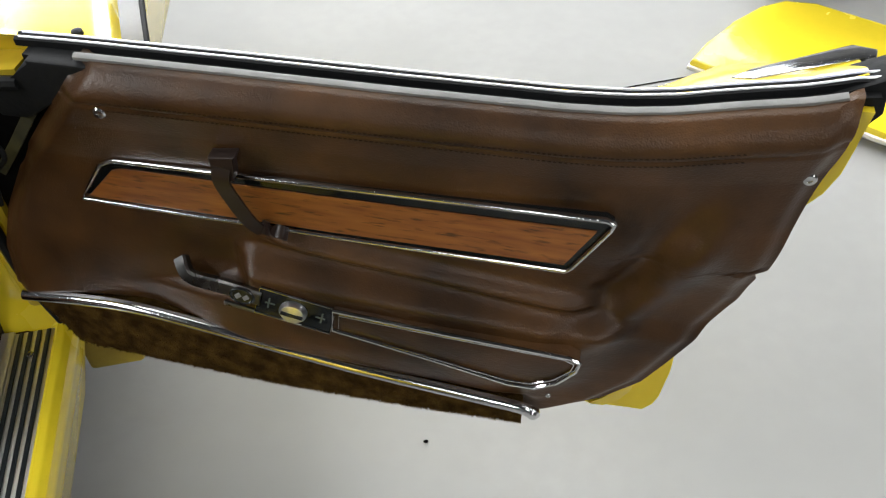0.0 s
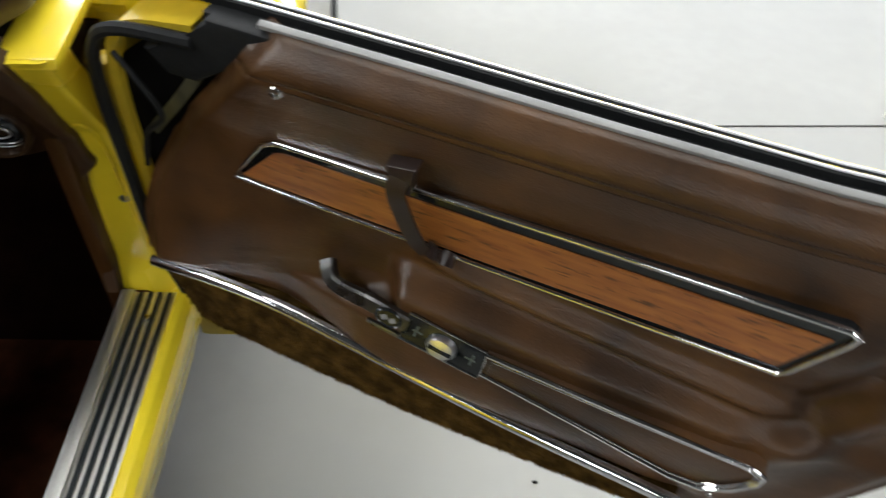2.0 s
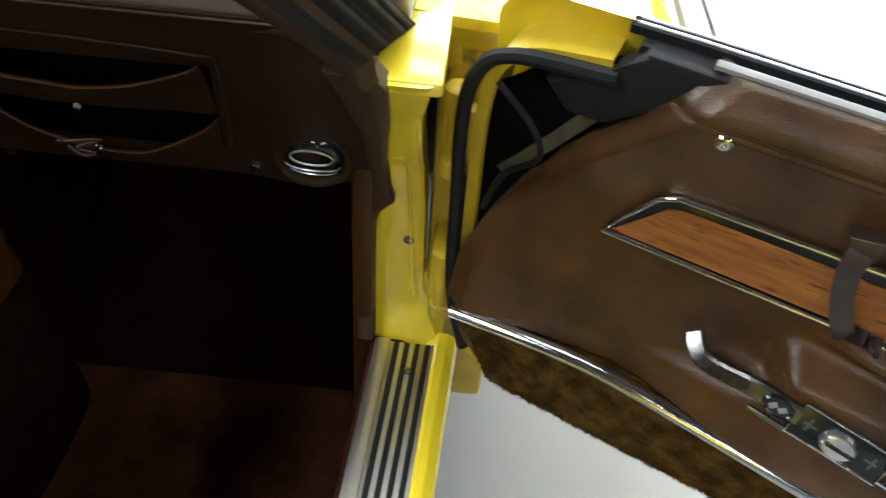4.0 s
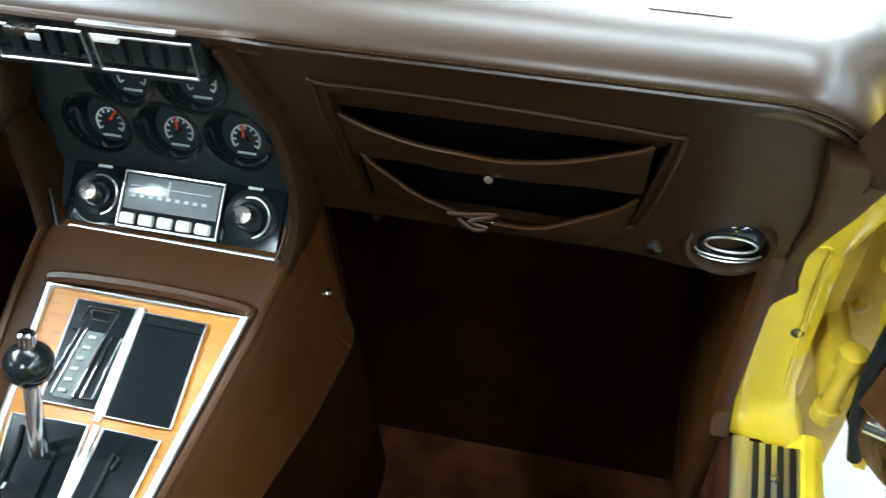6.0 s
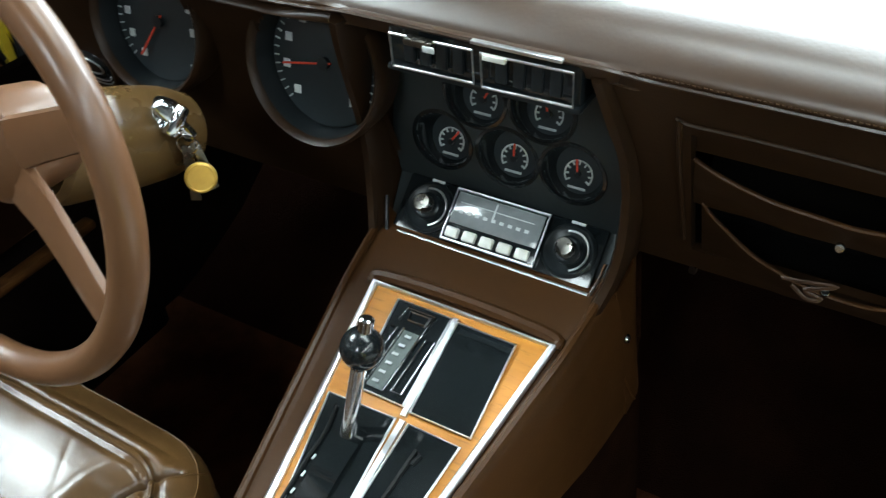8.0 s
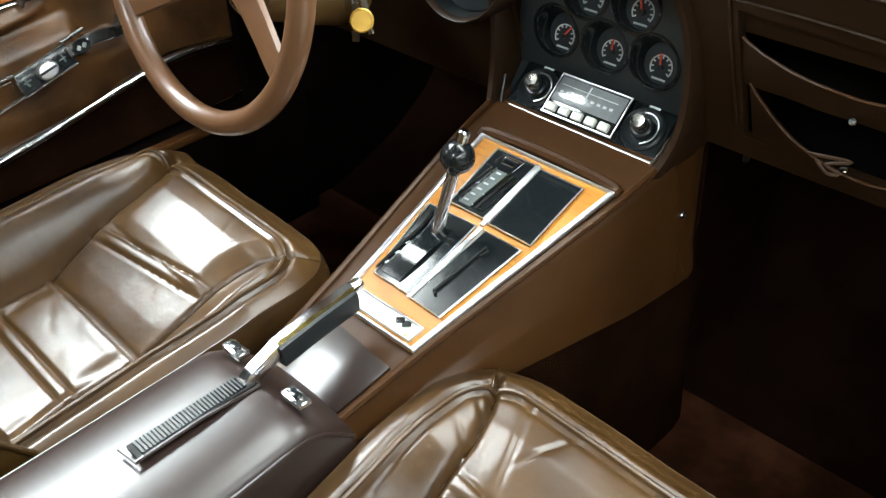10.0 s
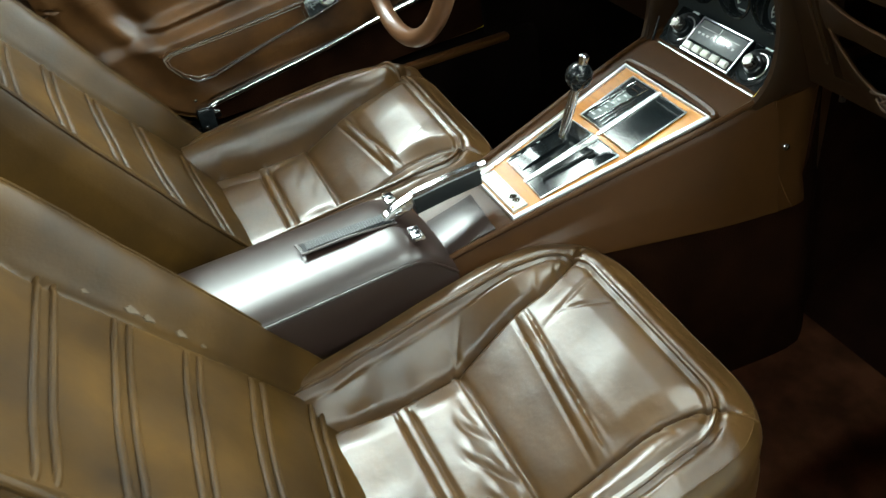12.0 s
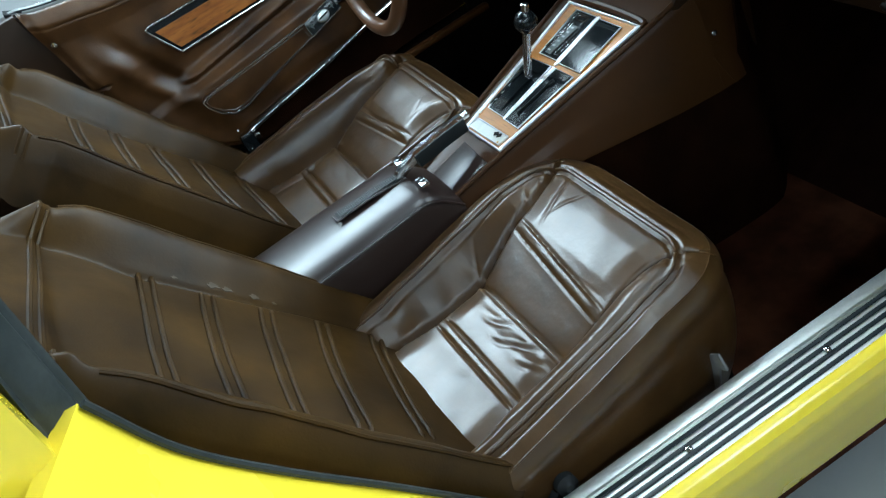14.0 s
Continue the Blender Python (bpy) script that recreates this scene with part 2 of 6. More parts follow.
# ---- mesh helpers ----


def thing(name, label, category, at=(0, 0, 0), rz=0.0, group="", kind=""):
    ob = new(name)
    ob.matrix_world = pose(*at, 0, 0, rz)
    ob.empty_display_size = 0.05
    tagged(ob, label, category, group, kind)
    return ob


def world_of(ob):
    m = ob.matrix_basis.copy()
    while ob.parent:
        ob = ob.parent
        m = ob.matrix_basis @ m
    return m


def part(name, bm, mat, parent=None, label="", smooth=True, local=False):
    """Links a bmesh, in world coordinates (or the parent's own), as one mesh object under its parent."""
    if parent is not None and not local:
        bm.transform(world_of(parent).inverted())
    bmesh.ops.recalc_face_normals(bm, faces=bm.faces[:])
    me = bpy.data.meshes.new(name)
    bm.to_mesh(me)
    bm.free()
    me.materials.append(mat)
    if smooth:
        me.polygons.foreach_set("use_smooth", [True] * len(me.polygons))
        me.set_sharp_from_angle(angle=radians(38))
    ob = new(name, me)
    if parent is not None:
        ob.parent = parent
    if label:
        ob["label"] = label
    return ob


def lerp_table(table, x):
    """Smooth interpolation in a short table of (x, y)."""
    if x <= table[0][0]:
        return table[0][1]
    for (x0, y0), (x1, y1) in zip(table, table[1:]):
        if x <= x1:
            return y0 + (y1 - y0) * (x - x0) / (x1 - x0)
    return table[-1][1]


def sstep(a, b, x):
    k = min(1.0, max(0.0, (x - a) / (b - a)))
    return k * k * (3 - 2 * k)


def gauss(x, w):
    return math.exp(-(x / w) ** 2)


def box(bm, lo, hi, bevel=0.0, seg=2, m=None):
    r = bmesh.ops.create_cube(bm, size=1)
    c = [(a + b) / 2 for a, b in zip(lo, hi)]
    s = [abs(b - a) for a, b in zip(lo, hi)]
    vs = r["verts"]
    for v in vs:
        v.co = Vector((c[0] + v.co.x * s[0], c[1] + v.co.y * s[1], c[2] + v.co.z * s[2]))
    if bevel:
        es = list({e for v in vs for e in v.link_edges})
        out = bmesh.ops.bevel(bm, geom=es, offset=bevel, segments=seg, affect="EDGES", profile=0.5)
        vs = list({v for f in out["faces"] for v in f.verts} | {v for v in vs if v.is_valid})
        vs = [v for v in vs if v.is_valid]
    if m is not None:
        bmesh.ops.transform(bm, matrix=m, verts=list(set(vs)))
    return bm


def boxed(lo, hi, bevel=0.0, m=None, seg=2):
    return box(bmesh.new(), lo, hi, bevel, seg, m)


def plate(poly, f, depth, bevel=0.0):
    """A flat plate: poly in (a, b), f(a, b, d) gives the place at depth d (0 front, depth back)."""
    bm = bmesh.new()
    front = [bm.verts.new(f(a, b, 0)) for a, b in poly]
    back = [bm.verts.new(f(a, b, depth)) for a, b in poly]
    bm.faces.new(front)
    bm.faces.new(back[::-1])
    n = len(poly)
    for i in range(n):
        bm.faces.new((front[i], front[(i + 1) % n], back[(i + 1) % n], back[i]))
    if bevel:
        es = [e for e in bm.edges if all(v in front for v in e.verts)]
        bmesh.ops.bevel(bm, geom=es, offset=bevel, segments=2, affect="EDGES", profile=0.5)
    return bm


def sheet(fn, nu, nv, offset):
    """A curved sheet with thickness: fn(s, t) over the unit square, its back moved by offset."""
    bm = bmesh.new()
    off = Vector(offset)
    a = [[bm.verts.new(fn(i / nu, j / nv)) for j in range(nv + 1)] for i in range(nu + 1)]
    b = [[bm.verts.new(a[i][j].co + off) for j in range(nv + 1)] for i in range(nu + 1)]
    for i in range(nu):
        for j in range(nv):
            bm.faces.new((a[i][j], a[i + 1][j], a[i + 1][j + 1], a[i][j + 1]))
            bm.faces.new((b[i][j], b[i][j + 1], b[i + 1][j + 1], b[i + 1][j]))
    for i in range(nu):
        for j in (0, nv):
            bm.faces.new((a[i][j], a[i + 1][j], b[i + 1][j], b[i][j]))
    for j in range(nv):
        for i in (0, nu):
            bm.faces.new((a[i][j], a[i][j + 1], b[i][j + 1], b[i][j]))
    return bm


def smooth_path(pts, n):
    """Catmull-Rom points through pts, n per span."""
    p = [Vector(q) for q in pts]
    p = [2 * p[0] - p[1], *p, 2 * p[-1] - p[-2]]
    out = []
    for i in range(1, len(p) - 2):
        for k in range(n):
            t = k / n
            a, b, c, d = p[i - 1:i + 3]
            out.append(0.5 * ((2 * b) + (c - a) * t + (2 * a - 5 * b + 4 * c - d) * t * t + (3 * b - a - 3 * c + d) * t ** 3))
    out.append(p[-2])
    return out


def sweep(path, section, up=(0, 0, 1), closed=False, bm=None):
    """Sweeps a closed section of (side, up) along a path."""
    bm = bm or bmesh.new()
    path = [Vector(q) for q in path]
    n, up = len(path), Vector(up)
    rings = []
    for i, q in enumerate(path):
        if closed:
            d = path[(i + 1) % n] - path[i - 1]
        else:
            d = path[min(i + 1, n - 1)] - path[max(i - 1, 0)]
        d.normalize()
        side = d.cross(up)
        if side.length < 1e-6:
            side = d.orthogonal()
        side.normalize()
        u = side.cross(d)
        rings.append([bm.verts.new(q + side * a + u * b) for a, b in section])
    k = len(section)
    for i in range(n if closed else n - 1):
        r0, r1 = rings[i], rings[(i + 1) % n]
        for j in range(k):
            bm.faces.new((r0[j], r0[(j + 1) % k], r1[(j + 1) % k], r1[j]))
    if not closed:
        bm.faces.new(rings[0][::-1])
        bm.faces.new(rings[-1])
    return bm


def circle(r, n=10, flat=1.0):
    return [(r * math.cos(2 * math.pi * i / n), r * flat * math.sin(2 * math.pi * i / n)) for i in range(n)]


def tube(path, r, n=10, closed=False, up=(0, 0, 1), flat=1.0, bm=None):
    return sweep(path, circle(r, n, flat), up, closed, bm)


def lathe(profile, m, n=32, bm=None):
    """Turns a profile of (radius, height) about the local z of the pose m."""
    bm = bm or bmesh.new()
    rings = []
    for r, h in profile:
        if r < 1e-6:
            rings.append([bm.verts.new(m @ Vector((0, 0, h)))])
        else:
            rings.append([bm.verts.new(m @ Vector((r * math.cos(2 * math.pi * i / n), r * math.sin(2 * math.pi * i / n), h))) for i in range(n)])
    for a, b in zip(rings, rings[1:]):
        for i in range(n):
            j = (i + 1) % n
            if len(a) == 1 and len(b) > 1:
                bm.faces.new((a[0], b[i], b[j]))
            elif len(b) == 1 and len(a) > 1:
                bm.faces.new((a[i], a[j], b[0]))
            elif len(a) > 1:
                bm.faces.new((a[i], a[j], b[j], b[i]))
    if len(profile) == 2:
        for ring in (rings[0], rings[-1]):
            if len(ring) > 1:
                bm.faces.new(ring)
    return bm


def facing(at, normal, up=(0, 0, 1)):
    """A pose at a place whose z is along normal."""
    z = Vector(normal).normalized()
    x = Vector(up).cross(z)
    if x.length < 1e-6:
        x = z.orthogonal()
    x.normalize()
    y = z.cross(x)
    m = Matrix((x, y, z)).transposed().to_4x4()
    m.translation = at
    return m


def screw_bm(m, r=0.006):
    bm = lathe([(r, 0), (r, 0.001), (r * 0.8, 0.0028), (r * 0.35, 0.0034), (r * 0.3, 0.0018), (0, 0.0016)], m, 14)
    return bm


# ---- hall ----
FLOOR = 0.03


def build_hall():
    x0, x1, y0, y1 = -11.0, 12.0, -9.0, NORTH
    tagged(part("floor", boxed((x0, y0, FLOOR - 0.2), (x1, y1, FLOOR)), M_CONCRETE, smooth=False), "smooth light grey polished concrete hall floor", "floor", kind="structure")
    tagged(part("ceiling", boxed((x0, y0, CEIL), (x1, y1, CEIL + 0.2)), M_CEIL, smooth=False), "plain dark hall ceiling", "ceiling", kind="structure")
    walls = (("wall_south", (x0, y0 - 0.2, FLOOR), (x1, y0, CEIL)), 
             ("wall_west", (x0 - 0.2, y0, FLOOR), (x0, y1, CEIL)), ("wall_east", (x1, y0, FLOOR), (x1 + 0.2, y1, CEIL)))
    for name, lo, hi in walls:
        tagged(part(name, boxed(lo, hi), M_WALL, smooth=False), "plain grey painted hall wall", "wall", kind="structure")
    # north wall with three glazed openings
    bm = box(bmesh.new(), (x0, y1, FLOOR), (x1, y1 + 0.2, 1.6))
    box(bm, (x0, y1, 4.0), (x1, y1 + 0.2, CEIL))
    ends = [x0] + [v for g in GLAZING for v in g] + [x1]
    for a, b in zip(ends[::2], ends[1::2]):
        box(bm, (a, y1, 1.6), (b, y1 + 0.2, 4.0))
    tagged(part("wall_north", bm, M_WALL, smooth=False), "plain grey painted hall wall with high windows", "wall", kind="structure")
    for i, (a, b) in enumerate(GLAZING):
        w = thing("window_%d" % (i + 1), "unseen wide high hall window with dark metal bars", "window", ((a + b) / 2, y1, 1.6), kind="structure")
        for k in range(5):
            x = a + 0.03 + (b - a - 0.06) * k / 4
            part("mullion", boxed((x - 0.03, y1 + 0.01, 1.6), (x + 0.03, y1 + 0.07, 4.0), 0.005), M_RUBBER, w)
        for z in (1.63, 2.8, 3.97):
            part("transom", boxed((a, y1 + 0.015, z - 0.03), (b, y1 + 0.065, z + 0.03), 0.005), M_RUBBER, w)
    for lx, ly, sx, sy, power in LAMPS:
        t = thing("ceiling_light", "unseen long white fluorescent ceiling light fixture", "ceiling light", (lx, ly, CEIL), group="hall ceiling lights")
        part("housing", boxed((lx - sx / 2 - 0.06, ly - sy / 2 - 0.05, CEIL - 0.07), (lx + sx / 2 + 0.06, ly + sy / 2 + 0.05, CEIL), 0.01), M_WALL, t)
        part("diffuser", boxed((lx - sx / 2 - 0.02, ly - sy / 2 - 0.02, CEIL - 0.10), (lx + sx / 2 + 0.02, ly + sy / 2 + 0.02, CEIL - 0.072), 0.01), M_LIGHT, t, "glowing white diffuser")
    # saw-cut joint in the concrete
    part_joint = sweep([(1.50, 0.903, FLOOR + 0.0005), (2.26, 0.926, FLOOR + 0.0005), (11.0, 1.19, FLOOR + 0.0005)], [(-0.0022, 0), (0.0022, 0), (0.0022, 0.001), (-0.0022, 0.001)])
    tagged(part("floor_joint", part_joint, M_VOID), "thin dark saw-cut joint in the concrete", "joint", kind="structure")


build_hall()


def build_pebble():
    bm = bmesh.new()
    bmesh.ops.create_icosphere(bm, subdivisions=2, radius=0.0032)
    for v in bm.verts:
        v.co = Vector((v.co.x * 1.5, v.co.y, v.co.z * 0.6)) * (1 + 0.3 * noise.noise(v.co * 300)) + Vector((1.272, -0.032, FLOOR + 0.0018))
    tagged(part("pebble", bm, M_VOID), "tiny dark bit of grit on the concrete", "grit")


build_pebble()

# ---- the car: body shell ----
HINGE = (0.72, 0.03)


def build_body():
    t = thing("sports_car", "yellow sports car body with open cockpit, on the concrete floor", "car", (0, 0, FLOOR))
    # cockpit tub
    part("cockpit_floor", boxed((-0.80, -1.2, 0.14), (0.615, 0.9, 0.17)), M_FLOORMAT, t, "dark red-brown carpet")
    # Firewall and toe board carry the footwell shade in their carpet colour.
    part("firewall", boxed((-0.75, 0.62, 0.16), (0.64, 0.66, 0.86)), M_FOOTWELL_SHADED, t, "carpeted firewall, near-black for footwell shade")
    part("toe_board", plate([(0.14, 0.168), (0.20, 0.180), (0.28, 0.206), (0.36, 0.240), (0.45, 0.300), (0.62, 0.50), (0.62, 0.168)], lambda a, b, d: Vector((0.60 - d, a, b)), 1.34), M_TOE_SHADED, t, "carpeted toe board, darkened for footwell shade")
    part("rear_bulkhead", boxed((-0.78, -1.30, 0.16), (0.64, -1.26, 0.80)), M_CARPET, t, "dark carpeted rear bulkhead")

    # sill, its aluminium plate and rocker
    def rocker(s, tt):
        prof = [(0.705, 0.398), (0.716, 0.397), (0.727, 0.390), (0.731, 0.374), (0.723, 0.33), (0.702, 0.26), (0.68, 0.19)]
        k = tt * (len(prof) - 1)
        i = min(int(k), len(prof) - 2)
        a, b = prof[i], prof[i + 1]
        return Vector((a[0] + 0.009 + (b[0] - a[0]) * (k - i) + 0.045 * (0.10 - 1.15 * s), 0.10 - 1.15 * s, a[1] + (b[1] - a[1]) * (k - i)))
    part("rocker", sheet(rocker, 4, 24, (-0.03, 0, -0.02)), M_YELLOW, t)
    lean = Matrix.Identity(4)
    lean[0][1] = 0.045
    part("sill_core", boxed((0.622, -1.05, 0.14), (0.672, 0.10, 0.388), 0.008, m=lean), M_FLOORMAT, t, "carpeted inner sill")
    plate_ob = part("sill_plate", boxed((0.632, -0.98, 0.389), (0.714, 0.08, 0.395), 0.002, m=lean), M_ALU, t, "ribbed aluminium sill plate")
    for x in (0.659, 0.673, 0.687, 0.701):
        part("groove", boxed((x - 0.0036, -0.97, 0.3955), (x + 0.0036, 0.078, 0.3972), 0.001, m=lean), M_BLACK, plate_ob, "black rubber insert")
    part("raised_edge", boxed((0.630, -0.98, 0.394), (0.651, 0.08, 0.402), 0.003, m=lean), M_ALU, plate_ob)
    for y in (0.03, -0.262, -0.495, -0.75):
        part("screw", screw_bm(lean @ pose(0.680, y, 0.3977), 0.0055), M_CHROME, plate_ob)

    # hinge pillar facing the door opening
    def jamb_y(z):
        return lerp_table([(0.38, 0.085), (0.44, 0.110), (0.62, 0.115), (0.68, 0.105), (0.735, 0.074), (0.795, 0.040), (0.863, 0.0), (0.93, -0.045)], z)

    def strip(z0, z1, left, right, dy):
        def fn(s, tt):
            z = z0 + (z1 - z0) * tt
            l, r = lerp_table(left, z), lerp_table(right, z)
            return Vector((l + (r - l) * s, jamb_y(z) + dy + 0.004 * (2 * s - 1) ** 6, z))
        return fn
    pl = [(0.38, 0.632), (0.52, 0.620), (0.60, 0.626), (0.64, 0.636), (0.72, 0.638), (0.80, 0.646), (0.87, 0.640)]
    pr = [(0.38, 0.722), (0.42, 0.702), (0.47, 0.690), (0.60, 0.687), (0.72, 0.681), (0.80, 0.682), (0.87, 0.694)]
    pillar = part("hinge_pillar", sheet(strip(0.38, 0.866, pl, pr, 0.0), 14, 60, (0, 0.05, 0)), M_YELLOW, t)
    part("pillar_top", boxed((0.636, 0.004, 0.852), (0.702, 0.16, 0.868), 0.004), M_YELLOW, pillar)
    part("crease", tube(smooth_path([(0.678, jamb_y(0.46) - 0.001, 0.46), (0.672, jamb_y(0.56) - 0.001, 0.56), (0.666, jamb_y(0.67) - 0.001, 0.67), (0.660, jamb_y(0.705) - 0.001, 0.705), (0.648, jamb_y(0.708) - 0.001, 0.708)], 8), 0.0022, 8), M_YELLOW, pillar)
    part("latch_hole", lathe([(0.006, 0), (0.007, 0.002), (0.005, 0.003), (0.004, 0.0015), (0, 0.0015)], facing((0.669, 0.113, 0.558), (0, -1, 0)), 14), M_PULL, pillar)
    part("hinge_wall", boxed((0.690, 0.17, 0.16), (0.79, 0.22, 0.84), 0.01), M_YELLOW_SHADED, t, "shaded yellow hinge recess")
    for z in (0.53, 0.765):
        h = part("hinge", boxed((0.700, 0.075, z - 0.030), (0.728, 0.18, z + 0.030), 0.008), M_YELLOW_SHADED, t, "painted door hinge")
        part("pin", lathe([(0.004, -0.052), (0.010, -0.050), (0.010, 0.050), (0.004, 0.053)], pose(0.716, 0.070, z), 14), M_YELLOW_SHADED, h)
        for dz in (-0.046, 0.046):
            part("knuckle", lathe([(0.015, -0.010), (0.015, 0.010), (0.011, 0.013), (0, 0.013)], pose(0.716, 0.072, z + dz), 14), M_YELLOW_SHADED, h)
            part("bolt", lathe([(0.010, 0), (0.010, 0.006), (0.007, 0.008), (0, 0.008)], facing((0.736, 0.162, z + dz * 0.8), (0, -1, 0)), 6), M_YELLOW_SHADED, h)
        part("leaf", boxed((0.722, 0.062, z - 0.034), (0.760, 0.082, z + 0.034), 0.006), M_YELLOW_SHADED, h)
    part("hinge_post", boxed((0.692, 0.150, 0.40), (0.716, 0.176, 0.86), 0.008), M_YELLOW_SHADED, t, "painted rib in the hinge recess")

    # front fender, with its rear closing edge
    prof = [(0.60, 0.870), (0.64, 0.872), (0.70, 0.866), (0.76, 0.862), (0.84, 0.866), (0.91, 0.862), (0.942, 0.845), (0.952, 0.80), (0.950, 0.70), (0.93, 0.55), (0.90, 0.42), (0.87, 0.30)]

    def fender(s, tt):
        k = s * (len(prof) - 1)
        i = min(int(k), len(prof) - 2)
        a, b = prof[i], prof[i + 1]
        f = k - i
        y = 0.13 + 1.5 * tt
        x = a[0] + (b[0] - a[0]) * f
        z = a[1] + (b[1] - a[1]) * f
        return Vector((x - (0.16 * tt - 0.30 * max(0.0, tt - 0.35)) * sstep(0.3, 0.6, s), y, z + 0.03 * math.sin(tt * 3.0) * (1 - s * 0.6)))
    part("front_fender", sheet(fender, 40, 24, (-0.012, 0, -0.012)), M_YELLOW, t)

    def lip(s, tt):
        q = fender(s * 0.52, 0)
        return q + Vector((-0.02 * tt * sstep(0.5, 1, s), 0.0 + 0.03 * tt, -0.055 * tt))
    part("fender_edge", sheet(lip, 30, 5, (0.0, 0.01, -0.004)), M_YELLOW, t)

    ft = smooth_path([(0.962, 0.10, 0.845), (0.958, 0.15, 0.855), (0.950, 0.25, 0.862)], 6)
    part("side_trim", sweep(ft, [(-0.014, -0.006), (0.012, -0.006), (0.012, 0.004), (-0.014, 0.006)]), M_TRIM, t, "grey strip along the fender edge")
    part("side_trim_rubber", tube([q + Vector((0.014, 0, -0.002)) for q in ft], 0.005, 7), M_RUBBER, t)
    # Raised dark mark standing for a small hole in the fender.
    part("fender_hole_mark", lathe([(0.008, 0.0), (0.007, 0.005), (0.003, 0.007), (0, 0.007)], pose(0.893, 0.14, 0.865), 12), M_RUBBER, t, "small dark raised mark for a hole")
    # cowl and hood ahead of the windscreen
    def hood(s, tt):
        x = -0.70 + 1.34 * s
        y = 0.52 + 1.0 * tt
        return Vector((x, y, 0.885 + 0.05 * (1 - (x / 0.7) ** 2) - 0.06 * tt))
    part("hood", sheet(hood, 24, 10, (0, 0, -0.015)), M_YELLOW, t)

    def cowl(s, tt):
        x = -0.70 + 1.34 * s
        return Vector((x, 0.36 + 0.16 * tt - 0.25 * (x / 0.7) ** 4, 0.90 + 0.02 * tt))
    part("cowl", sheet(cowl, 24, 4, (0, 0, -0.02)), M_BLACK, t, "black cowl panel below the windscreen")

    # windscreen pillar on the door side: brown trim, black seal, yellow outer skin
    def front_edge(z):
        return Vector((0.588 - 0.258 * (z - 1), -0.124 - 1.103 * (z - 1), z))

    def rear_edge(z):
        return Vector((0.631 - 0.268 * (z - 1), -0.160 - 1.0 * (z - 1), z))

    def outer_edge(z):
        return Vector((0.660 - 0.259 * (z - 1), -0.096 - 1.097 * (z - 1), z))

    def trim(s, tt):
        a, b = front_edge(0.83 + 0.57 * tt), rear_edge(0.965 + 0.435 * tt)
        c = a.lerp(b, s)
        return c + Vector((0.004, -0.010, -0.004)) * math.sin(math.pi * s) + Vector((-0.006, 0.012, -0.02)) * math.sin(math.pi * s) * (1 - tt) ** 6
    p1 = part("windscreen_pillar", sheet(trim, 18, 24, (0.012, 0.016, 0.004)), M_EDGE, t, "brown vinyl trimmed windscreen pillar")

    def seal(s, tt):
        a, b = rear_edge(0.962 + 0.438 * tt), outer_edge(0.950 + 0.450 * tt)
        return a.lerp(b, s) + Vector((0.3, -0.6, 0.5)) * 0.008 * math.sin(s * math.pi * 3) ** 2
    part("pillar_seal", sheet(seal, 24, 12, (0.004, 0.016, -0.004)), M_RUBBER, p1, "ribbed black rubber door glass seal")

    part("jamb_filler", boxed((0.606, 0.118, 0.40), (0.640, 0.150, 0.86), 0.004), M_EDGE, t, "brown vinyl filler at the dash end")
    # brown edge trim down the inner side of the hinge pillar
    tr = [(0.395, 0.631), (0.52, 0.624), (0.590, 0.629), (0.606, 0.632), (0.628, 0.652), (0.648, 0.646), (0.70, 0.642), (0.735, 0.644), (0.795, 0.650), (0.863, 0.652), (0.90, 0.640)]
    part("edge_trim", sheet(strip(0.395, 0.895, [(0.395, 0.608), (0.53, 0.604), (0.614, 0.616), (0.68, 0.622), (0.78, 0.620), (0.90, 0.596)], tr, -0.014), 8, 80, (0, 0.03, 0)), M_EDGE, t, "brown vinyl pillar edge trim")

    # quarter panel behind the door opening
    edge = smooth_path([(0.60, -0.70, 0.415), (0.615, -0.76, 0.52), (0.645, -0.83, 0.66), (0.67, -0.90, 0.79), (0.685, -0.955, 0.90), (0.69, -0.985, 1.0)], 6)
    ne = len(edge)

    def quarter(s, tt):
        k = s * (ne - 1)
        i = min(int(k), ne - 2)
        q = edge[i].lerp(edge[i + 1], k - i)
        # from the seal outward across the jamb, round the corner and back along the flank
        steps = [(0.0, 0.0, 0.0), (0.05, -0.025, 0.0), (0.09, -0.045, 0.0), (0.10, -0.065, 0.0), (0.135, -0.085, 0.0), (0.15, -0.11, 0.0), (0.16, -0.6, 0.0)]
        m = tt * (len(steps) - 1)
        j = min(int(m), len(steps) - 2)
        a, b = Vector(steps[j]), Vector(steps[j + 1])
        d = a.lerp(b, m - j)
        return q + d + Vector((0.02 * math.sin(s * 3) * min(1, tt * 2), 0, 0))
    qp = part("quarter_panel", sheet(quarter, 30, 30, (-0.01, -0.02, -0.004)), M_YELLOW, t)
    part("door_seal", sweep([q + Vector((0.004, 0.004, 0)) for q in edge], [(-0.0035, -0.003), (0.003, -0.003), (0.0035, 0.001), (0.001, 0.003), (-0.003, 0.0025)], up=(1, 0, 0)), M_SEAL, qp, "black rubber door seal")
    def band(s, tt):
        z0, z1 = 0.955 + 0.030 * s, 1.25
        z = z0 + (z1 - z0) * tt
        a = Vector((0.660 - 0.02 * (z - 0.96), -0.987 + 0.06 * (z - 0.96), z))
        b = Vector((0.702 - 0.02 * (z - 0.96), -1.022 + 0.12 * min(z - 0.96, 0.12), z))
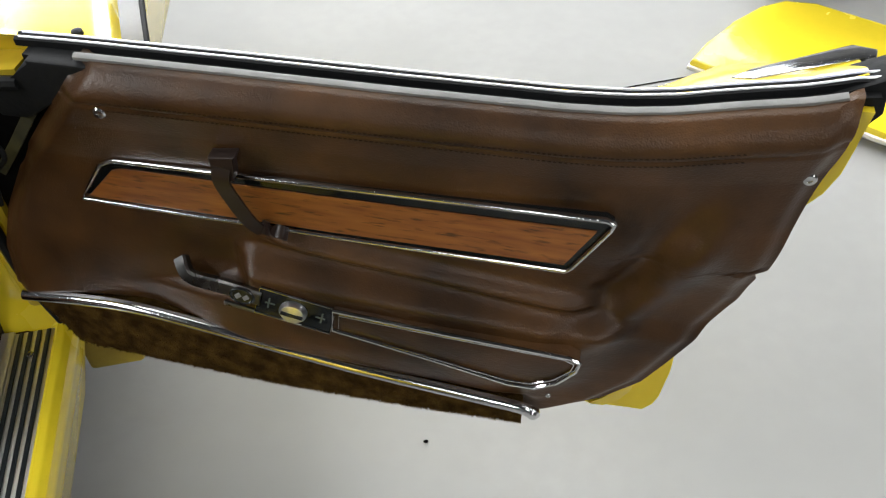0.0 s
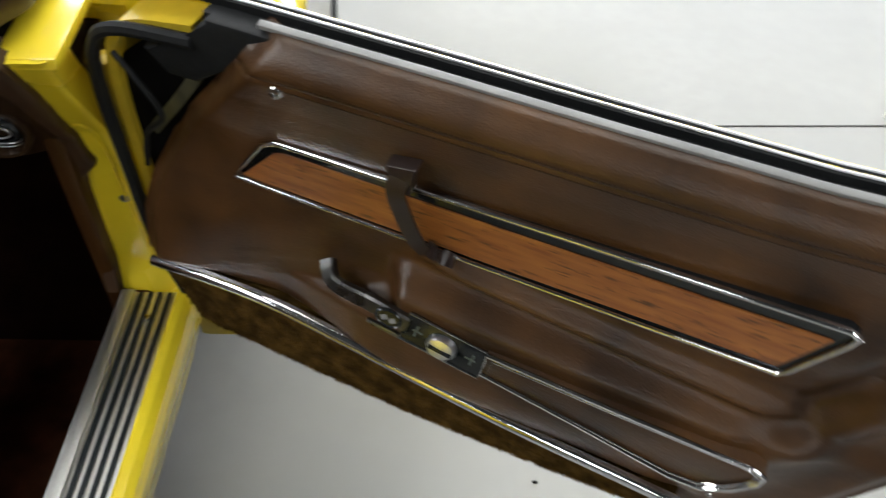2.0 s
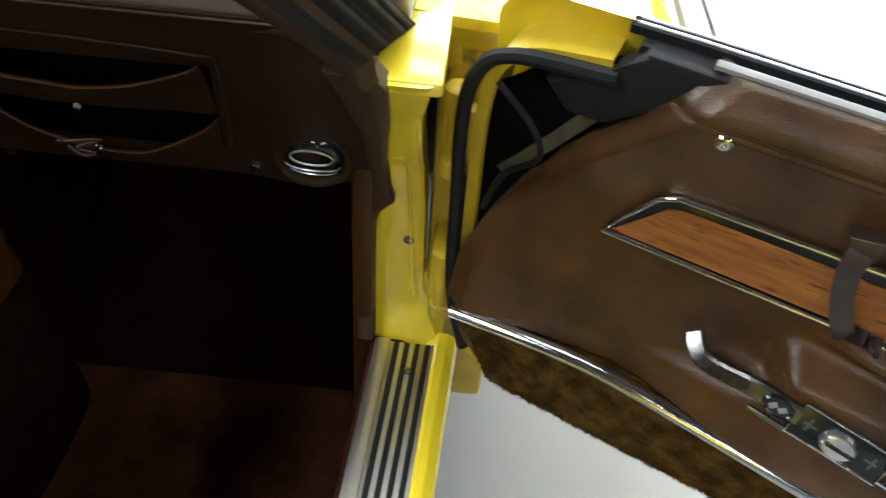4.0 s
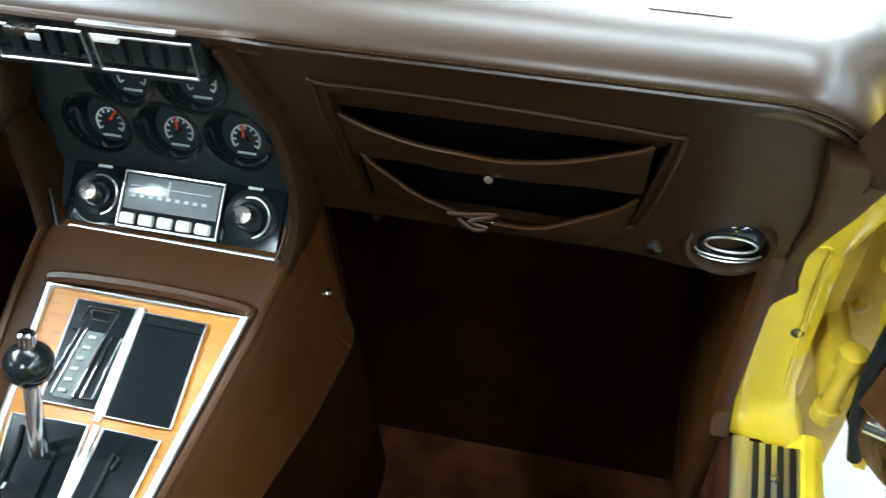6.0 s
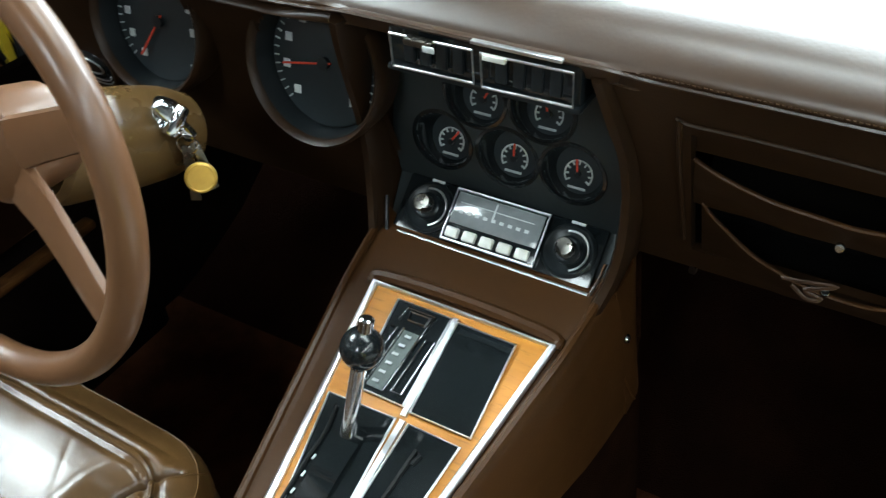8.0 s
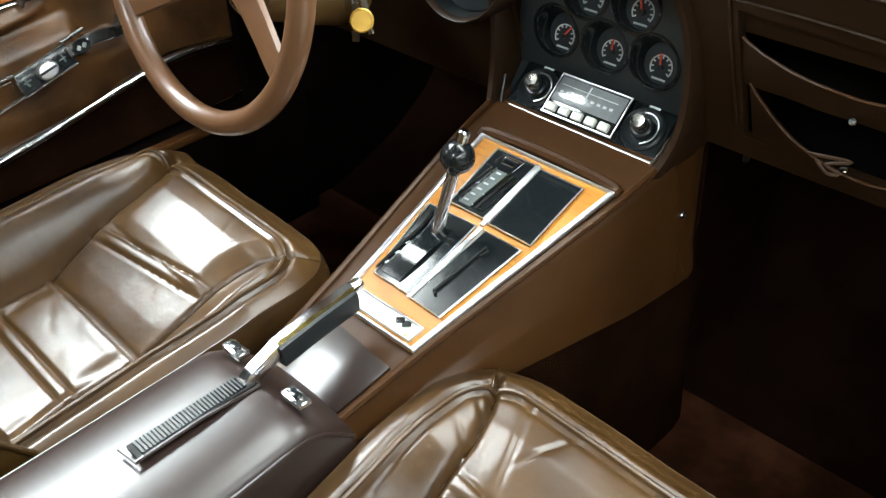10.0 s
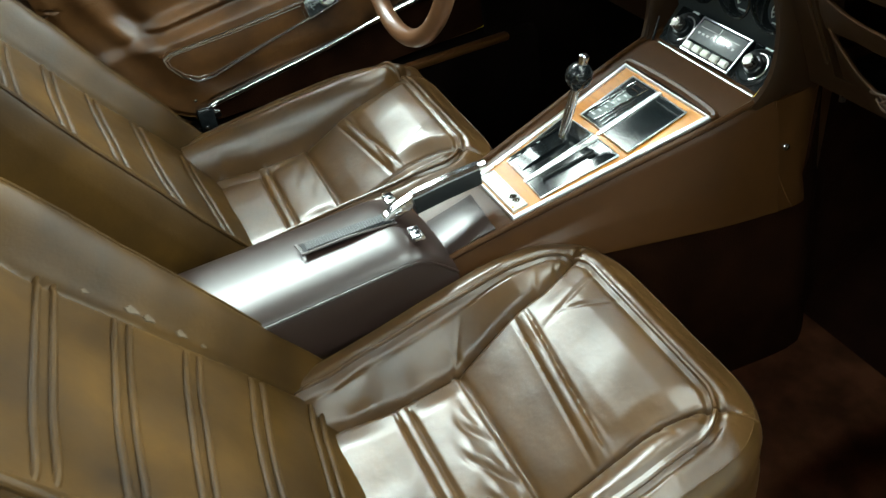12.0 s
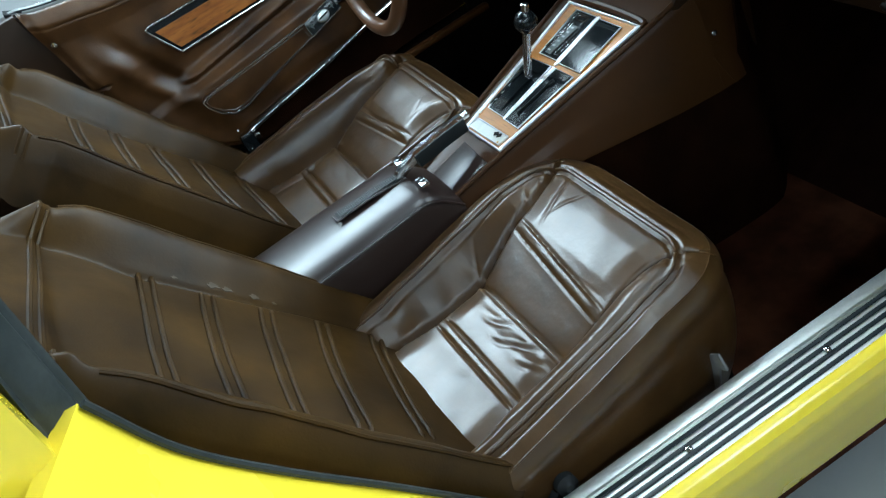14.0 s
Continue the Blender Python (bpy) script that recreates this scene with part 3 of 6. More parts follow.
        return a.lerp(b, s) + Vector((0.5, 0.6, 0)) * (0.006 * math.sin(math.pi * s) - 0.004 * gauss(s - 0.16, 0.05) - 0.003 * gauss(s - 0.9, 0.04))
    part("pillar_seal", sheet(band, 24, 16, (-0.012, -0.012, 0)), M_SEAL, qp, "thick grey-black rubber pillar seal")

    def upper(s, tt):
        return Vector((0.735 + 0.05 * tt - 0.03 * s, -1.01 - 0.35 * tt, 0.985 + 0.25 * s))
    part("roof_pillar", sheet(upper, 8, 6, (-0.05, -0.01, 0)), M_YELLOW, t)

    # inner quarter trim between seat and jamb
    part("kick_panel", boxed((0.60, 0.09, 0.16), (0.628, 0.62, 0.72), 0.008), M_TUNNEL, t, "brown kick panel")
    # Footwell shade is in these carpet colours; the sill plate is dimmed too.
    part("driver_kick_panel", boxed((-0.76, -0.02, 0.16), (-0.735, 0.62, 0.72), 0.008), M_FOOTWELL_SHADED, t)
    ds = part("driver_sill", boxed((-0.80, -1.05, 0.14), (-0.70, 0.10, 0.452), 0.02), M_FOOTWELL_SHADED, t, "carpeted driver side sill")
    part("driver_sill_plate", boxed((-0.722, -0.95, 0.440), (-0.698, 0.02, 0.458), 0.006), M_TUNNEL, ds)
    part("driver_flank", boxed((-0.96, -1.9, 0.2), (-0.90, 0.9, 0.80), 0.02), M_YELLOW, t)
    part("driver_quarter_trim", plate([(-0.66, 0.20), (-1.75, 0.20), (-1.75, 0.985), (-0.958, 0.985), (-0.93, 0.84), (-0.88, 0.70), (-0.80, 0.54), (-0.70, 0.44)], lambda a, b, d: Vector((-0.786 - d, a, b)), 0.05, 0.004), M_DASH, t, "brown vinyl quarter trim")
    # unseen far side: fender, and the wheels that carry the car
    part("driver_fender", sheet(lambda a, b: Vector((-0.055 - fender(a, b).x, fender(a, b).y, fender(a, b).z)), 24, 12, (0.012, 0, -0.012)), M_YELLOW, t)
    for wx, wy in ((0.70, 0.98), (-0.755, 0.98), (0.69, -1.66), (-0.745, -1.66)):
        hub = facing((wx, wy, FLOOR + 0.325), (1 if wx > 0 else -1, 0, 0))
        rim = part("wheel", lathe([(0.0, 0.03), (0.06, 0.035), (0.10, 0.01), (0.17, 0.02), (0.19, 0.06), (0.195, 0.06), (0.195, -0.09), (0.0, -0.09)], hub, 32), M_ALU, t, "silver road wheel")
        part("tyre", lathe([(0.194, 0.06), (0.23, 0.085), (0.30, 0.085), (0.322, 0.06), (0.325, 0.0), (0.322, -0.06), (0.30, -0.09), (0.23, -0.09), (0.194, -0.07)], hub, 40), M_RUBBER, rim, "black tyre")
    part("rear_deck", boxed((-0.80, -1.9, 0.76), (0.66, -1.28, 0.80), 0.02), M_CARPET, t)
    return t


build_body()

# ---- doors ----
LEFT = [(0.440, 0.09), (0.458, 0.055), (0.48, 0.030), (0.52, 0.010), (0.56, 0.004), (0.63, 0.011), (0.698, 0.037), (0.782, 0.084), (0.854, 0.146), (0.905, 0.192), (0.935, 0.216), (1.0, 0.225)]
RIGHT = [(0.440, 0.715), (0.458, 0.75), (0.475, 0.782), (0.498, 0.820), (0.545, 0.868), (0.631, 0.919), (0.70, 0.957), (0.745, 0.968), (0.758, 0.957), (0.7585, 0.975), (0.868, 0.996), (0.914, 1.006), (0.965, 1.012), (1.0, 1.02)]
TOP = [(0.2, 0.940), (0.39, 0.936), (0.57, 0.931), (0.74, 0.928), (0.80, 0.930), (0.85, 0.936), (0.91, 0.949), (0.97, 0.960), (1.02, 0.975)]
BASE = [(0.44, 0.030), (0.50, 0.028), (0.56, 0.020), (0.65, 0.010), (0.72, 0.002), (0.80, 0.0), (0.86, 0.006), (0.885, 0.012), (0.897, 0.015), (0.907, 0.0155), (0.915, 0.012), (0.923, 0.006), (0.931, -0.003), (0.939, -0.015), (0.945, -0.020), (0.99, -0.024)]
STRIP = [(0.018, 0.551), (0.115, 0.567), (0.205, 0.574), (0.30, 0.564), (0.38, 0.553), (0.478, 0.535), (0.556, 0.523), (0.668, 0.505), (0.72, 0.496), (0.735, 0.488)]
STRIP_N = [(0.0, 0.012), (0.2, 0.030), (0.4, 0.045), (0.56, 0.050), (0.75, 0.052)]

FOLD = [(0.60, 0.750), (0.67, 0.800), (0.707, 0.826), (0.763, 0.850), (0.802, 0.869), (0.90, 0.905)]


def panel_n(u, z):
    """How far the trim panel stands out of the door's plane."""
    zz = z - (lerp_table(TOP, u) - 0.934) * sstep(0.7, 0.95, z)
    n = lerp_table(BASE, zz)
    edge = lerp_table(RIGHT, z) - u
    rim = sstep(0.05, 0.16, edge)
    ledge = 0.672 - 0.10 * (u - 0.45)
    deep = sstep(0.615, 0.65, z)
    n += 0.036 * sstep(0.20 + 0.145 * deep, 0.40 - 0.015 * deep, u) * sstep(ledge + 0.026, ledge - 0.004, z) * (0.25 + 0.75 * rim) * (0.45 + 0.55 * sstep(0.49, 0.58, z))
    # padded rolls above the arm rest, fading towards the rear
    run = sstep(0.36, 0.44, u) * sstep(0.82, 0.785, u)
    n += 0.019 * run * gauss(z - (0.702 - 0.141 * (u - 0.541)), 0.0125)
    # scoop behind the pull handle
    n -= 0.010 * sstep(0.26, 0.31, u) * sstep(0.385, 0.345, u) * sstep(0.635, 0.66, z) * sstep(0.73, 0.68, z)
    n += max(-0.014, min(0.018, 0.05 * (u - 0.42))) * gauss(z - 0.775, 0.06)
    # nothing padded below the lower moulding
    n -= 0.016 * sstep(0.010, -0.004, z - lerp_table(STRIP, u)) * sstep(0.75, 0.70, u)
    # shallow fold that bounds the rear rim
    fold = u - lerp_table(FOLD, z)
    n -= (0.013 * gauss(fold, 0.022) - 0.011 * gauss(fold - 0.042, 0.024)) * sstep(0.60, 0.67, z) * sstep(0.88, 0.78, z)
    # stitch line below the rolled top
    n -= 0.0022 * gauss(zz - 0.897, 0.0022)
    n -= 0.018 * sstep(0.03, 0.0, u - lerp_table(LEFT, z)) + 0.011 * sstep(0.024, 0.0, edge)
    return n


def build_door(side, at, rz, label):
    """side: -1 for the open door, 1 for the closed one, which is its mirror image."""
    t = thing("vehicle_door", label, "car door", at, rz, group="car doors")

    def P(u, n, z):
        return Vector((u, side * n, z))

    def panel(s, tt):
        z0 = 0.449
        u = 0.02 + 1.0 * s
        ztop = lerp_table(TOP, u)
        z = z0 + (ztop - z0) * tt
        l, r = lerp_table(LEFT, z), lerp_table(RIGHT, z)
        u = l + (r - l) * s
        z = z0 + (lerp_table(TOP, u) - z0) * tt
        return P(u, panel_n(u, z), z)
    pan = part("trim_panel", sheet(panel, 190, 170, (0, -side * 0.012, 0)), M_DOOR, t, "padded dark brown vinyl trim panel", local=True)

    # stitches
    st = bmesh.new()
    for i in range(120):
        u = 0.25 + i * 0.0056
        for dz in (0.0055, -0.0055):
            z = 0.897 + dz + (lerp_table(TOP, u) - 0.934)
            q = P(u, panel_n(u, z) + 0.0003, z)
            box(st, (-0.0016, -0.0004, -0.0005), (0.0016, 0.0006, 0.0005), 0, m=Matrix.Translation(q))
    tagged(part("stitching", st, M_DASH, pan, "brown thread", local=True), kind="stuff")

    # wood inlay with bright frame
    def flat(n):
        return lambda a, b, d: P(a, n - d, b)
    def inlay(off):
        return lambda a, b, d: P(a, -0.012 + 0.05 * (a - 0.17) + off - d, b)
    frame_pts = [(0.160, 0.736), (0.174, 0.757), (0.205, 0.799), (0.2235, 0.808), (0.501, 0.815), (0.797, 0.822), (0.805, 0.817), (0.802, 0.808), (0.766, 0.742), (0.759, 0.735), (0.491, 0.734)]
    bezel = part("inlay_bezel", plate(frame_pts, inlay(0.004), 0.02), M_GLOSS, t, "black inlay surround", local=True)
    wood_pts = [(0.170, 0.741), (0.216, 0.790), (0.230, 0.795), (0.499, 0.797), (0.788, 0.803), (0.757, 0.745), (0.491, 0.741)]
    part("wood_inlay", plate(wood_pts, inlay(0.006), 0.002), M_WOOD, bezel, "reddish teak veneer inlay", local=True)
    fr = [inlay(0.006)(a, b, 0) for a, b in frame_pts]
    part("bright_frame", sweep(fr, [(-0.0030, -0.002), (0.0030, -0.002)] + [(0.003 * math.cos(math.pi * q / 6), 0.0005 + 0.003 * math.sin(math.pi * q / 6)) for q in range(7)], up=(0, side, 0), closed=True), M_CHROME, bezel, "chrome inlay frame", local=True)

    # carpet below the lower moulding
    def carpet(s, tt):
        u = 0.022 + 0.70 * s
        zt = lerp_table(STRIP, u) - 0.006
        zb = 0.455 + 0.09 * sstep(0.06, 0.0, u - 0.022)
        z = zb + (zt - zb) * tt
        return P(u, lerp_table(STRIP_N, u) - 0.003 + 0.0008 * noise.noise((u * 60, z * 60, 0)), z)
    # The driver door swaps in a darker carpet colour for its shade.
    part("carpet", sheet(carpet, 70, 10, (0, -side * 0.02, 0)), M_DOOR_CARPET if side < 0 else M_CARPET_SHADED, t, "worn brown carpet strip", local=True)
    if side < 0:
        # loose pile, thickest along the frayed lower edge
        rng = random.Random(5)
        pile = bmesh.new()
        for i in range(5200):
            tt = rng.random() * 0.9 if i % 3 else rng.random() * 0.04
            q = carpet(rng.random(), tt)
            tip = P(rng.uniform(-0.004, 0.004), rng.uniform(0.001, 0.004), rng.uniform(-0.0035, 0.001 if tt > 0.05 else -0.001))
            w = Vector((rng.uniform(0.0004, 0.0009), 0, rng.uniform(-0.0004, 0.0004)))
            pile.faces.new([pile.verts.new(v) for v in (q - w, q + w, q + tip)])
        tagged(part("pile", pile, M_DOOR_CARPET, t, "frayed brown carpet pile", local=True), kind="stuff")
    sp = smooth_path([P(u, lerp_table(STRIP_N, u) + 0.004, z) for u, z in STRIP], 6)
    ms = part("lower_moulding", sweep(sp, [(-0.008, -0.006), (0.008, -0.006)] + [(0.008 * math.cos(math.pi * q / 8), -0.002 + 0.008 * math.sin(math.pi * q / 8)) for q in range(9)], up=(0, side, 0)), M_CHROME, t, "bright chrome lower moulding", local=True)
    part("end_cap", lathe([(0.0, 0.006), (0.006, 0.005), (0.010, 0.0), (0.009, -0.006)], Matrix.Translation(P(0.737, 0.056, 0.488)) @ facing((0, 0, 0), (0, side, 0)), 16), M_CHROME, ms, local=True)

    # arm rest: pull handle, switch plate, framed pad
    def on_arm(u, n, z):
        """A pose on the arm rest's face, x along its slope to the rear."""
        q = facing((0, 0, 0), (0, side * 0.9, 0.35))
        x = Vector((0.965, 0, -0.262))
        zz = q.to_3x3() @ Vector((0, 0, 1))
        zz = (zz - x * zz.dot(x)).normalized()
        m = Matrix((x, zz.cross(x), zz)).transposed().to_4x4()
        m.translation = P(u, n, z)
        return m
    bar = smooth_path([P(0.279, 0.014, 0.668), P(0.287, 0.026, 0.661), P(0.302, 0.036, 0.657), P(0.350, 0.048, 0.663), P(0.396, 0.053, 0.655)], 5)
    arm = part("pull_handle", sweep(bar, [(-0.0095, -0.005), (0.0095, -0.005), (0.0095, 0.002), (0.007, 0.005), (-0.007, 0.005), (-0.0095, 0.002)], up=(0, side * 0.9, 0.35)), M_PULL, t, "worn brushed metal door pull", local=True)
    part("release_knob", lathe([(0.013, 0), (0.013, 0.003), (0.0115, 0.0045), (0.010, 0.003), (0, 0.003)], on_arm(0.374, 0.055, 0.660) @ Matrix.Diagonal((1.25, 0.85, 1, 1)), 24), M_GLOSS, arm, local=True)
    for du in (-0.005, 0.005):
        part("arrow", boxed((-0.0038, -0.003, 0), (0.0038, 0.003, 0.0012), 0.0005, m=on_arm(0.374, 0.0575, 0.660) @ pose(du, 0, 0, 0, 0, 45)), M_TRIM, arm, local=True)
    part("lip", boxed((-0.022, -0.023, -0.004), (0.022, -0.017, 0.002), 0.002, m=on_arm(0.374, 0.051, 0.658)), M_PULL, arm, local=True)
    sw = part("switch_plate", boxed((-0.048, -0.018, -0.02), (0.048, 0.018, 0.003), 0.002, m=on_arm(0.438, 0.052, 0.641)), M_GLOSS, t, "gloss black lock switch plate", local=True)
    part("bright_frame", tube([on_arm(0.438, 0.052, 0.641) @ Vector(q) for q in ((-0.048, -0.018, 0.003), (0.048, -0.018, 0.003), (0.048, 0.018, 0.003), (-0.048, 0.018, 0.003))], 0.0015, 6, True, up=(0, side, 0)), M_CHROME, sw, local=True)
    part("switch_knob", lathe([(0.016, 0), (0.016, 0.006), (0.013, 0.011), (0.004, 0.0125), (0, 0.0125)], on_arm(0.436, 0.054, 0.641) @ Matrix.Diagonal((1.1, 0.85, 1, 1)), 24), M_SATIN, sw, "chrome rotary lock knob", local=True)
    part("switch_bar", boxed((-0.014, -0.002, 0.010), (0.014, 0.002, 0.0145), 0.001, m=on_arm(0.436, 0.054, 0.641)), M_GLOSS, sw, local=True)
    for du in (-0.032, 0.032):
        part("legend_bar", boxed((-0.006, -0.001, 0.003), (0.006, 0.001, 0.0036), 0, m=on_arm(0.438, 0.052, 0.641) @ pose(du, 0, 0)), M_SLIDE, sw, local=True)
        part("legend_bar", boxed((-0.001, -0.007, 0.003), (0.001, 0.007, 0.0036), 0, m=on_arm(0.438, 0.052, 0.641) @ pose(du * 1.05, 0, 0)), M_SLIDE, sw, local=True)
    tri = [(0.487, 0.650), (0.630, 0.637), (0.775, 0.627), (0.788, 0.619), (0.785, 0.603), (0.764, 0.574), (0.737, 0.556), (0.704, 0.556), (0.595, 0.585), (0.482, 0.612)]
    pad = part("arm_pad", plate(tri, lambda a, b, d: P(a, 0.053 + 0.03 * (a - 0.49) - d, b), 0.03, 0.001), M_DOOR, t, "smooth brown arm rest pad", local=True)
    for k, r in ((1.0, 0.0028), (0.955, 0.0014)):
        cx, cz = 0.64, 0.602
        pts = [P(cx + (a - cx) * k, 0.054 + 0.03 * (cx + (a - cx) * k - 0.49), cz + (b - cz) * (k if k == 1 else 0.84)) for a, b in tri]
        part("bright_frame", tube(pts, r, 6, True, up=(0, side, 0)), M_CHROME, pad, local=True)

    # pull strap
    s1 = smooth_path([P(0.378, 0.020, 0.848), P(0.374, 0.030, 0.828), P(0.379, 0.026, 0.795), P(0.391, 0.022, 0.757), P(0.402, 0.016, 0.735)], 5)
    strap = part("pull_strap", sweep(s1, [(-0.010, -0.0015), (0.010, -0.0015), (0.010, 0.0015), (-0.010, 0.0015)], up=(0, side, 0)), M_LID, t, "hanging brown vinyl strap", local=True)
    part("strap_clip", plate([(0.362, 0.853), (0.394, 0.857), (0.388, 0.843), (0.386, 0.822), (0.368, 0.822), (0.364, 0.84)], flat(0.026), 0.018, 0.002), M_LID, strap, local=True)
    s2 = smooth_path([P(0.402, 0.014, 0.742), P(0.415, 0.026, 0.752), P(0.428, 0.024, 0.747), P(0.430, 0.014, 0.734)], 4)
    part("strap_loop", sweep(s2, [(-0.008, -0.0015), (0.008, -0.0015), (0.008, 0.0015), (-0.008, 0.0015)], up=(1, 0, 0)), M_LID, strap, local=True)

    for u, z in ((0.243, 0.892), (0.985, 0.886), (0.754, 0.505)):
        part("screw", screw_bm(Matrix.Translation(P(u, panel_n(u, z) + 0.0004, z)) @ facing((0, 0, 0), (0, side, 0)), 0.0075 if z > 0.6 else 0.004), M_CHROME, pan, local=True)

    # garnish strips along the window slot
    def rail(n, dz, sec, name, mat, lab, u0=0.19, u1=1.02):
        pts = [P(u0 + (u1 - u0) * i / 40, n, lerp_table(TOP, u0 + (u1 - u0) * i / 40) + dz) for i in range(41)]
        return part(name, sweep(pts, sec, up=(0, 0, 1)), mat, t, lab, local=True)
    rail(-0.018, 0.002, [(-0.0036, -0.004), (0.0036, -0.003), (0.0036, 0.001), (0.0, 0.003), (-0.0036, 0.003)], "inner_garnish", M_TRIM, "bright inner window strip", 0.215, 1.0)
    rail(-0.030, -0.006, [(-0.009, -0.008), (0.009, -0.008), (0.009, 0.002), (-0.009, 0.002)], "window_felt", M_RUBBER, "black window slot felt", 0.15, 1.03)
    for n, dz in ((-0.040, 0.002), (-0.049, 0.002)):
        rail(n, dz + 0.0035, circle(0.0016, 6), "bright_line", M_SATIN, "thin bright line", 0.14, 1.03)
        rail(n, dz, [(-0.0042, -0.006), (0.0042, -0.006), (0.0042, 0.002), (0.0, 0.004), (-0.0042, 0.002)], "outer_garnish", M_RUBBER, "black outer window strip", 0.135, 1.03)

    # outer skin
    def skin(s, tt):
        low = 0.43 - 0.038 * sstep(0.80, 0.90, s)
        z = low + (0.90 - low) * tt
        l = lerp_table([(0.40, 0.11), (0.46, 0.06), (0.55, 0.0), (0.60, -0.015), (0.75, -0.01), (0.86, 0.0), (0.92, 0.05)], z)
        r = lerp_table([(0.39, 0.885), (0.41, 0.905), (0.46, 0.918), (0.60, 0.922), (0.76, 0.940), (0.84, 1.0), (0.95, 1.035)], z)
        u = l + (r - l) * s
        zz = z + (lerp_table(TOP, u) + 0.004 - 0.90) * sstep(0.72, 0.90, z)
        n = lerp_table([(0.40, -0.05), (0.48, -0.085), (0.62, -0.112), (0.76, -0.108), (0.84, -0.090), (0.88, -0.070), (0.90, -0.054)], z)
        n -= 0.05 * sstep(0.80, 0.90, u) * sstep(0.80, 0.86, z) * sstep(0.90, 0.882, z)
        return P(u, n, zz)
    part("outer_skin", sheet(skin, 40, 40, (0, side * 0.01, 0)), M_YELLOW, t, "yellow painted outer skin", local=True)

    # shut face at the lock end
    def shut(s, tt):
        z = 0.43 + 0.50 * s
        u = lerp_table([(0.40, 0.80), (0.46, 0.86), (0.60, 0.885), (0.76, 0.93), (0.80, 0.955), (0.835, 1.002), (0.87, 1.018), (0.95, 1.028)], z)
        return P(u, -0.012 - 0.075 * tt, z + 0.03 * sstep(0.8, 0.93, z))
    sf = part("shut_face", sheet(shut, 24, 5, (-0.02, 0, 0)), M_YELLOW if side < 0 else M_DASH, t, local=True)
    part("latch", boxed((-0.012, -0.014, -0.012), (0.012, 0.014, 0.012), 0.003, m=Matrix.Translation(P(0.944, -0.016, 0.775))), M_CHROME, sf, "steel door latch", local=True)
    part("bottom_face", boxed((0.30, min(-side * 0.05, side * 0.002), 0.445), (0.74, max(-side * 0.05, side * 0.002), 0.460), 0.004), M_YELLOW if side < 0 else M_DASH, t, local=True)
    inner = [(0.03, 0.44), (0.0, 0.50), (-0.004, 0.70), (0.02, 0.84), (0.10, 0.905), (0.25, 0.918), (0.99, 0.925), (0.98, 0.80), (0.92, 0.66), (0.86, 0.50), (0.80, 0.445)]
    # Near-black plate that puts the door cavity's shade into its colour.
    part("inner_frame", plate(inner, flat(-0.030), 0.012), M_VOID, t, "near-black plate for the shade in the door cavity", local=True)

    # hinge end: painted flange, seal and mechanism in the cavity
    fl = smooth_path([P(0.036, -0.024, 0.44), P(0.016, -0.024, 0.52), P(0.013, -0.024, 0.68), P(0.013, -0.024, 0.80), P(0.024, -0.024, 0.865), P(0.055, -0.026, 0.893), P(0.13, -0.028, 0.905)], 6)
    fg = part("hinge_flange", sweep(fl, [(-0.007, -0.05), (0.006, -0.05), (0.006, 0.004), (-0.007, 0.004)], up=(0, side, 0)), M_YELLOW_SHADED, t, "yellow flange at the hinge end", local=True)
    sl = smooth_path([P(0.026, -0.014, 0.46), P(0.004, -0.012, 0.56), P(0.000, -0.010, 0.70), P(-0.002, -0.010, 0.81), P(0.010, -0.010, 0.868), P(0.045, -0.010, 0.895), P(0.14, -0.010, 0.905)], 6)
    part("seal", tube(sl, 0.008, 8, up=(0, side, 0)), M_RUBBER, fg, "black rubber seal", local=True)
    part("corner_block", plate([(0.075, 0.882), (0.13, 0.905), (0.16, 0.937), (0.235, 0.935), (0.222, 0.915), (0.195, 0.895), (0.135, 0.855), (0.10, 0.855)], flat(-0.008), 0.03, 0.004), M_RUBBER, t, "black rubber corner block", local=True)
    part("bracket", sweep([P(0.040, -0.030, 0.745), P(0.085, -0.028, 0.80), P(0.150, -0.030, 0.885)], [(-0.007, -0.004), (0.007, -0.004), (0.007, 0.004), (-0.007, 0.004)], up=(0, side, 0)), M_OLIVE, t, "dull olive bracket", local=True)
    part("wiring", tube(smooth_path([P(0.03, -0.012, 0.86), P(0.075, 0.004, 0.835), P(0.085, 0.002, 0.80), P(0.05, -0.006, 0.76), P(0.03, -0.012, 0.70)], 5), 0.0035, 6, up=(0, side, 0)), M_RUBBER, t, local=True)
    part("rear_block", plate([(0.975, 0.955), (1.035, 0.985), (1.04, 0.945), (1.03, 0.93), (1.0, 0.93)], flat(-0.03), 0.04, 0.003), M_RUBBER, t, "black rubber rear block", local=True)

    # outside door handle flap
    hp = [(0.900, -0.066), (0.920, -0.058), (1.012, -0.078), (1.034, -0.086), (1.040, -0.108), (1.018, -0.120), (0.920, -0.084)]
    hz = [lerp_table(TOP, u) - 0.26 * (-n - 0.054) + 0.006 for u, n in hp]
    bm = bmesh.new()
    topv = [bm.verts.new(P(u, n, z)) for (u, n), z in zip(hp, hz)]
    botv = [bm.verts.new(v.co - Vector((0, 0, 0.014))) for v in topv]
    bm.faces.new(topv)
    bm.faces.new(botv[::-1])
    for i in range(len(topv)):
        j = (i + 1) % len(topv)
        bm.faces.new((topv[i], topv[j], botv[j], botv[i]))
    bmesh.ops.bevel(bm, geom=[e for e in bm.edges if all(v in topv for v in e.verts)], offset=0.003, segments=2, affect="EDGES", profile=0.5)
